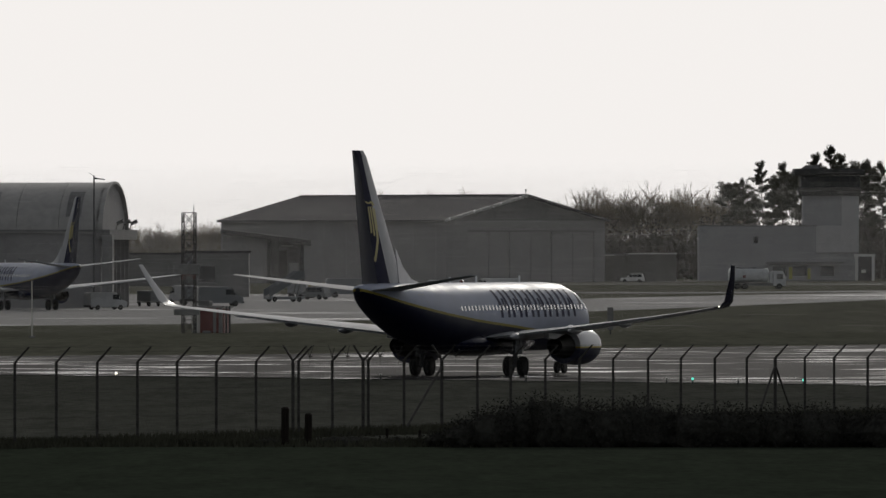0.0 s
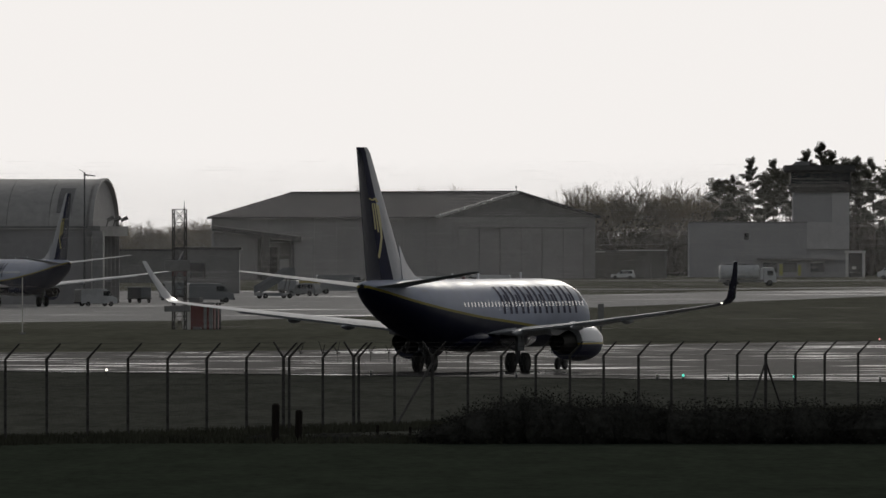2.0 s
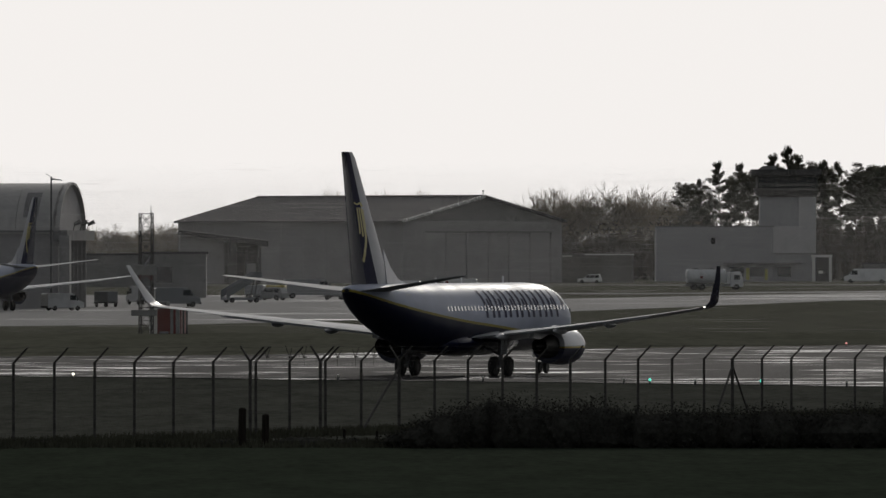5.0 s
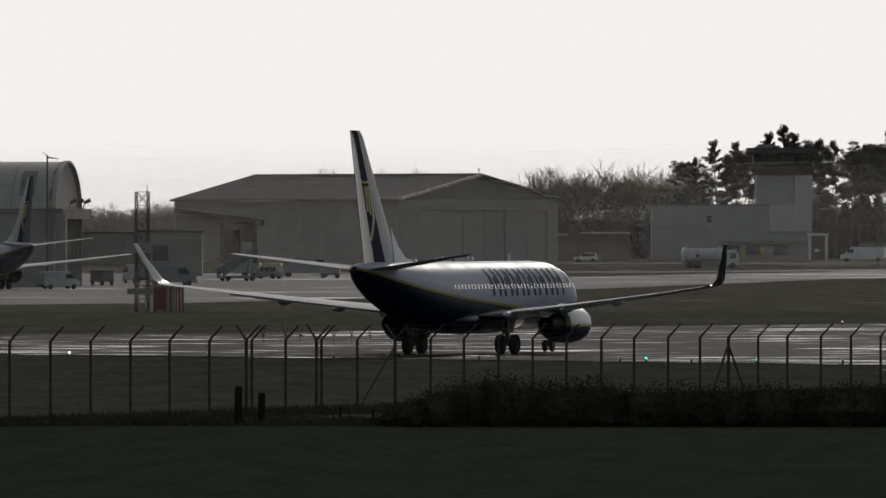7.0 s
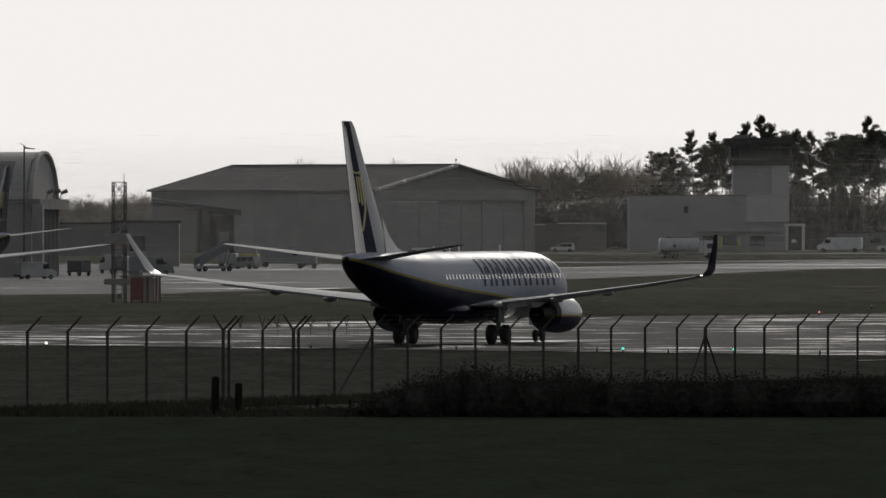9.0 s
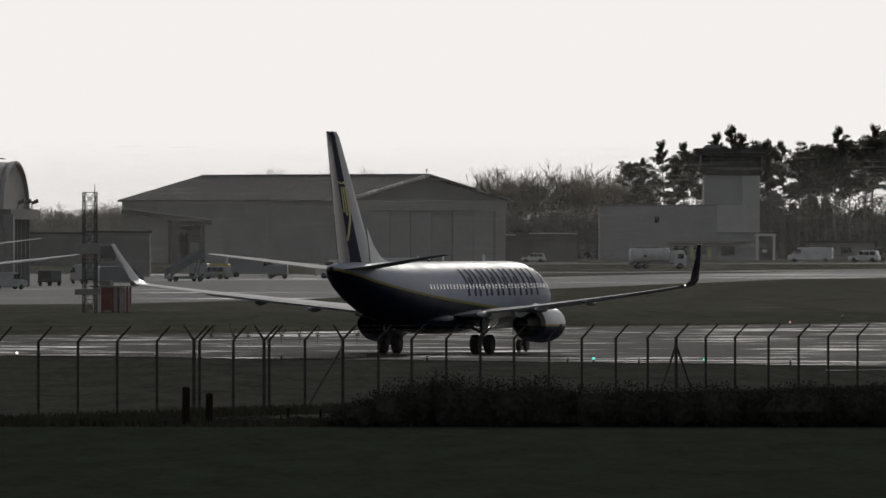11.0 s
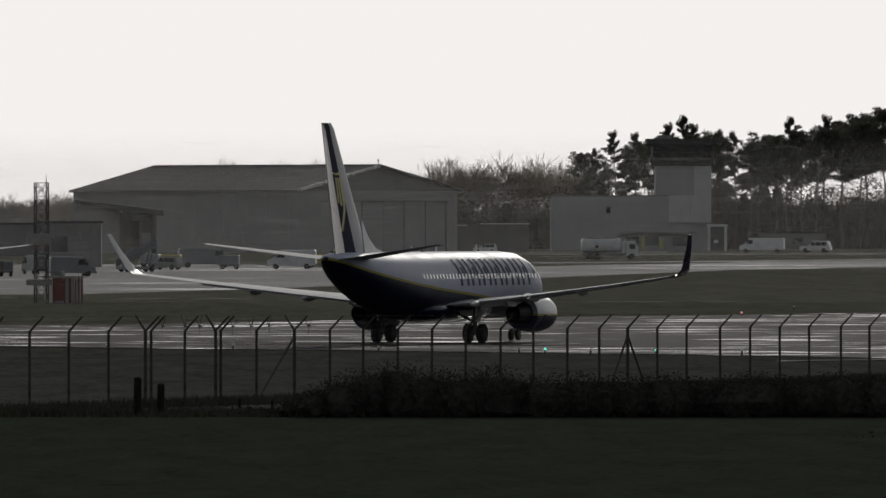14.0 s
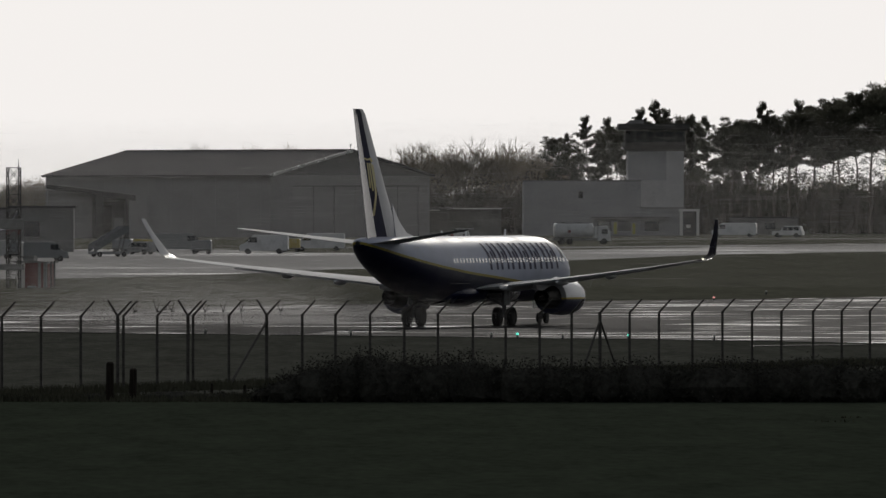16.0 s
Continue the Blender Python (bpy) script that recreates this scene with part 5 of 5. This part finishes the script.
def rough_grass():
    rnd = random.Random(23)
    bm = bmesh.new()
    def blade(x, y, h):
        w = rnd.uniform(0.02, 0.05)
        lean = rnd.uniform(-0.4, 0.4) * h
        bm.faces.new([bm.verts.new((x - w, y, 0)), bm.verts.new((x + w, y, 0)), bm.verts.new((x + lean, y + rnd.uniform(-0.1, 0.1), h))])
    for _ in range(16000):
        t = rnd.random()
        k = rnd.uniform(-4, 31)
        c = FENCE_A + FENCE_STEP * k
        blade(c.x + rnd.gauss(0, 0.5), c.y + rnd.gauss(0, 1.2), rnd.uniform(0.1, 0.45))
    for _ in range(9000):
        blade(rnd.uniform(-20, 3), rnd.gauss(470.5, 1.2), rnd.uniform(0.08, 0.38))
    for _ in range(9):
        cx, cy = rnd.uniform(19, 31), rnd.gauss(428, 3)
        for _ in range(14):
            blade(cx + rnd.gauss(0, 0.35), cy + rnd.gauss(0, 0.3), rnd.uniform(0.04, 0.13))
    tagged(part("rough_grass", bm, M["tuft"]), "rough dead grass tufts along the fence", "grass", kind="stuff")
    bm = bmesh.new()
    for cx, rx, h in ((-3.6, 1.6, 0.42), (-1.9, 1.0, 0.30), (-6.5, 0.9, 0.28), (-9.5, 1.5, 0.2), (-13.5, 1.2, 0.22)):
        lump(bm, rnd, (cx, 470, 0.05), (rx, 0.8, h))
        leaf_cloud(bm, rnd, (cx, 470, 0.08), (rx * 1.05, 0.9, h * 1.05), 500, 0.05)
    tagged(part("weed_mound", bm, M["bramble"]), "low dark mounds of weeds at the fence foot", "weeds", kind="stuff")


# ---- trees ----
def bare_tree(seed, hgt):
    rnd = random.Random(seed)
    t = thing("bare_tree", "leafless winter tree with a fine twiggy crown", "tree", "bare trees behind the airfield")
    wood_, twigs = bmesh.new(), bmesh.new()
    def grow(a, d, length, r, level):
        n = 2 if level < 3 else 1
        p = a
        for _ in range(n):
            d2 = (d + Vector((rnd.gauss(0, 0.10), rnd.gauss(0, 0.10), 0.06))).normalized()
            q = p + d2 * length / n
            rod(wood_ if level < 3 else twigs, p, q, max(r, 0.028), max(r * 0.75, 0.016), n=5 if level < 2 else 3)
            p, d, r = q, d2, r * 0.75
        if level >= 5:
            return
        for _ in range((4, 4, 4, 3, 3)[level]):
            e = (d + Vector((rnd.gauss(0, 0.48), rnd.gauss(0, 0.48), rnd.uniform(0.0, 0.36)))).normalized()
            grow(a.lerp(p, rnd.uniform(0.55, 1.0)), e, length * rnd.uniform(0.6, 0.82), r * 0.62, level + 1)
    for _ in range(2):
        grow(Vector((rnd.uniform(-0.5, 0.5), rnd.uniform(-0.5, 0.5), 0)), Vector((rnd.gauss(0, 0.12), rnd.gauss(0, 0.12), 1)).normalized(), hgt * 0.28, 0.26, 0)
    part("trunk", wood_, M["bark"], t, "dark trunk and limbs")
    part("crown", twigs, M["twig"], t, "fine brown twigs")
    return t


def pine(seed, hgt, spread, bare=0.4, pointed=False):
    rnd = random.Random(seed)
    t = thing("pine_tree", "tall dark pine with an open ragged crown", "tree", "pines beside the control tower")
    wood_, green = bmesh.new(), bmesh.new()
    p, r = Vector((0, 0, 0)), 0.34
    axis = [p.copy()]
    for i in range(8):
        q = p + Vector((rnd.gauss(0, 0.25), rnd.gauss(0, 0.25), hgt / 8))
        rod(wood_, p, q, r, r * 0.84, n=6)
        p, r = q, r * 0.84
        axis.append(p.copy())
    count = 40
    for i in range(count):
        f = bare + (1 - bare) * (i + rnd.random()) / count
        k = min(7, int(f * 8))
        a = axis[k].lerp(axis[k + 1], f * 8 - k)
        g = (f - bare) / (1 - bare)
        reach = spread * ((1 - g) ** 0.6 * 1.15 + 0.22 if pointed else (0.55 + 0.75 * math.sin(math.pi * min(1, g * 0.75 + 0.18))) * (1.0 if g < 0.85 else 0.7)) * rnd.uniform(0.55, 1.15)
        ang = rnd.uniform(0, math.tau)
        d = Vector((math.cos(ang), math.sin(ang), rnd.uniform(0.05, 0.55) + (0.5 * g)))
        b = a + d * reach
        rod(wood_, a, b, 0.11 * (1.2 - g), 0.03, n=4)
        for j in range(3):
            c = a.lerp(b, 0.45 + 0.3 * j)
            s = (0.36 if pointed else 0.40) * reach * rnd.uniform(0.6, 1.15)
            leaf_cloud(green, rnd, c, (s * 1.1, s * 1.1, s * 0.36), int(48 + 58 * s), 0.34, slim=0.32, rise=0.5)
            if rnd.random() < 0.5:
                rod(wood_, c, c + Vector((rnd.gauss(0, 0.5), rnd.gauss(0, 0.5), rnd.uniform(0.2, 0.9))), 0.04, 0.015, n=3)
    for j in range(30):
        k = rnd.uniform(0.15, bare + 0.05)
        i = min(7, int(k * 8))
        a = axis[i].lerp(axis[i + 1], k * 8 - i)
        ang, reach = rnd.uniform(0, math.tau), rnd.uniform(0.8, 3.0)
        b = a + Vector((math.cos(ang) * reach, math.sin(ang) * reach, rnd.uniform(-0.3, 1.4)))
        rod(wood_, a, b, 0.06, 0.02, n=4)
        if rnd.random() < 0.45:
            leaf_cloud(green, rnd, b, (0.9, 0.9, 0.45), 45, 0.3, slim=0.35)
    tip = axis[-1]
    for j in range(9):
        ang = rnd.uniform(0, math.tau)
        e = tip + Vector((math.cos(ang) * rnd.uniform(0.2, 1.6), math.sin(ang) * 0.8, rnd.uniform(0.2, 1.6)))
        rod(wood_, tip - Vector((0, 0, 0.8)), e, 0.05, 0.02, n=3)
        leaf_cloud(green, rnd, tip.lerp(e, 0.7), (0.5, 0.5, 0.6), 40, 0.36, slim=0.28, rise=0.6)
    part("trunk", wood_, M["bark"], t, "bare dark trunk and limbs")
    part("crown", green, M["needles"], t, "dark ragged needle crown")
    return t


def leafy_mass(name, label, seed, spots, mat, size=0.35, density=60):
    """spots: x, y, half width, height."""
    rnd = random.Random(seed)
    bm = bmesh.new()
    for x, y, w, h in spots:
        lump(bm, rnd, (x, y, h * 0.35), (w, 3.0, h * 0.5))
        leaf_cloud(bm, rnd, (x, y, h * 0.45), (w * 1.1, 3.2, h * 0.58), int(density * w), size)
    return tagged(part(name, bm, M[mat]), label, "bushes", kind="stuff")


def plant(tree, x, y, turn, size):
    """A copy of a tree at a given size, whatever size the first one stands at."""
    return copy_thing(tree, pose(x, y, 0, 0, 0, turn) @ Matrix.Scale(size / tree.scale[0], 4))


bramble()
rough_grass()

bares = [bare_tree(41 + i, 19.5) for i in range(4)]
tagged(bares[0])
rnd = random.Random(77)
spots = []
xx = 24.5
while xx < 64:
    lift = 1.01 + 0.23 * min(1, (xx - 23) / 9) - 0.06 * max(0, (xx - 48) / 14)
    spots.append((xx, 2700 + rnd.uniform(-25, 25), lift * rnd.uniform(0.92, 1.04)))
    xx += rnd.uniform(1.5, 2.6)
for i, (x, y, s) in enumerate(spots):
    if i < 4:
        bares[i].matrix_basis = pose(x, y, 0, 0, 0, rnd.uniform(0, 360)) @ Matrix.Scale(s, 4)
    else:
        plant(bares[i % 4], x, y, rnd.uniform(0, 360), s)
# a line of twiggy tops beyond the gabled hangar's ridge
xx = -18.0
while xx < 14:
    plant(bares[rnd.randrange(4)], xx * 1.17, 2900, rnd.uniform(0, 360), rnd.uniform(1.20, 1.27))
    xx += rnd.uniform(1.6, 2.8)
# mixed trees far off between the hangars
xx = -72.0
while xx < -36:
    plant(bares[rnd.randrange(4)], xx, 2850 + rnd.uniform(-20, 20), rnd.uniform(0, 360), 0.66 + 0.20 * (xx + 72) / 36 + rnd.uniform(-0.04, 0.05))
    xx += rnd.uniform(1.2, 2.2)

# thin bare trees behind the pines
xx = 60.0
while xx < 142:
    plant(bares[rnd.randrange(4)], xx, 2730 + rnd.uniform(-12, 12), rnd.uniform(0, 360), rnd.uniform(0.65, 0.85))
    xx += rnd.uniform(5.0, 8.0)

PINES = [(60.6, 20.0, 2.6, 0), (63.4, 21.0, 2.8, 1), (67.9, 24.6, 2.8, 1), (70.4, 21.6, 2.8, 1), (72.4, 24.4, 2.8, 1), (75.5, 22.0, 3.0, 0), (80.6, 26.4, 3.2, 1), (82.2, 28.0, 3.2, 1), (83.9, 26.2, 3.2, 1), (86.5, 23.8, 3.2, 0), (89.2, 25.0, 2.6, 1), (93.0, 24.6, 2.4, 1),
         (96.0, 22.3, 3.4, 0), (98.8, 23.6, 3.6, 0), (101.8, 23.4, 3.6, 0), (104.4, 27.6, 3.2, 1), (107.4, 24.6, 3.6, 0), (110.2, 24.8, 3.6, 0), (112.6, 28.2, 3.2, 1), (116.0, 25.0, 3.6, 0), (119.2, 26.4, 3.8, 0), (122.0, 28.0, 4.0, 0),
         (125.0, 29.2, 4.0, 0), (128.2, 30.4, 4.0, 0), (131.0, 29.8, 4.0, 0), (134.0, 30.6, 4.0, 0), (139.0, 30.0, 4.0, 0)]
made = [pine(101, 20.0, 3.4, 0.58), pine(102, 24.6, 2.5, 0.46, True), pine(103, 25.0, 3.6, 0.58), pine(104, 27.2, 3.0, 0.52, True)]
heights = [20.9, 25.6, 25.9, 28.2]
used = set()
rnd = random.Random(9)
for i, (x, h, s, pt) in enumerate(PINES):
    v = (1 if i % 2 else 3) if pt else (0 if i % 2 else 2)
    y, turn = 2640 + rnd.uniform(-18, 18), rnd.uniform(0, 360)
    if v not in used:
        made[v].matrix_basis = pose(x, y, 0, 0, 0, turn) @ Matrix.Scale(h / heights[v], 4)
        used.add(v)
    else:
        plant(made[v], x, y, turn, h / heights[v])

leafy_mass("undergrowth", "dark undergrowth beneath the pines and bare trees", 31,
           [(20 + i * 2.3, 2650 + (i % 3) * 9, 2.4, (12.0 if i < 16 else 13.0 if i < 28 else 16.6 if i < 37 else 13.6) + 1.2 * math.sin(i * 1.3) + 0.8 * math.sin(i * 2.9)) for i in range(56)], "thicket", 0.35, 220)
leafy_mass("far_wood", "olive wood on the far skyline, paled to carry the haze", 32,
           [(-120 + i * 3.0, 2960 + (i % 4) * 12, 3.2, 10.0 + 1.3 * math.sin(i * 0.9) + (2.5 * max(0, min(1, (i - 18) / 8)))) for i in range(90)], "far_leaf_hazed", 0.5, 70)


# ---- what moves ----
# seconds, metres to the right, heading in degrees to the right of the long axis
TAXI = [
    (0, 1.494, 20.25),
    (0.5, 1.707, 20.19),
    (1, 1.871, 20.13),
    (1.5, 2.005, 20.08),
    (2, 2.183, 20.03),
    (2.5, 2.364, 19.99),
    (3, 2.523, 19.94),
    (3.5, 2.647, 19.90),
    (4, 2.799, 19.87),
    (6.5, 3.618, 19.73),
    (7, 3.759, 19.71),
    (7.5, 3.896, 19.70),
    (8, 4.150, 19.69),
    (10.5, 5.139, 19.68),
    (11, 5.390, 19.69),
    (11.5, 5.751, 19.70),
    (12, 6.107, 19.71),
    (12.5, 6.480, 19.73),
    (13, 6.859, 19.75),
    (13.5, 7.347, 19.77),
    (14, 7.895, 19.80),
    (14.5, 8.580, 19.83),
    (15, 9.324, 19.86),
    (15.5, 10.320, 19.90),
    (16, 11.438, 19.94),
]


def taxi_at(t):
    for (ta, xa, ha), (tb, xb, hb) in zip(TAXI, TAXI[1:]):
        if ta <= t <= tb:
            f = (t - ta) / (tb - ta)
            return xa + (xb - xa) * f, ha + (hb - ha) * f
    return TAXI[-1][1:]


def motions():
    def place(x):
        return 716.0 + (x - 1.68) / math.tan(radians(19.6))
    walk(airliner_moving, [(t, pose(x, place(x), 0.03, 0, 0, -h)) for t, x, h in TAXI])
    # spray rises off the ground behind the engines once the thrust comes up
    for ob, x0, x1, start, top in zip(sprays, (1.5, 0.0, 3.0), (-3.0, -7.0, 2.0), (13.1, 13.5, 14.0), (0.3, 0.6, 0.3)):
        walk(ob, [(0.0, pose(x0, 724, -9)), (start, pose(x0, 724, -9)), (start + 1.2, pose((x0 + x1) / 2, 724, top - 1.6)), (16.0, pose(x1, 724, top))])
    home = rudder_moving.matrix_basis.copy()
    walk(rudder_moving, [(t, home @ pose(0, 0, 0, 0, 0, a)) for t, a in RUDDER])
    steps = [i * 0.2 for i in range(81)]
    for w, r in wheels_moving:
        base = w.matrix_basis.copy()
        rows = []
        for t in steps:
            gone = (taxi_at(t)[0] - TAXI[0][1]) / math.sin(radians(19.6))
            rows.append((t, Matrix.Translation(base.translation) @ pose(0, 0, 0, -math.degrees(gone / r)) @ pose(0, 0, 0, 0, 0, 90)))
        walk(w, rows)


RUDDER = [(0.0, 0), (4.2, 0), (6.4, 8), (8.2, 10), (10.4, 7), (11.2, 5), (12.2, 2), (13.1, 0), (13.6, 8), (14.4, 11), (16.0, 11)]
motions()
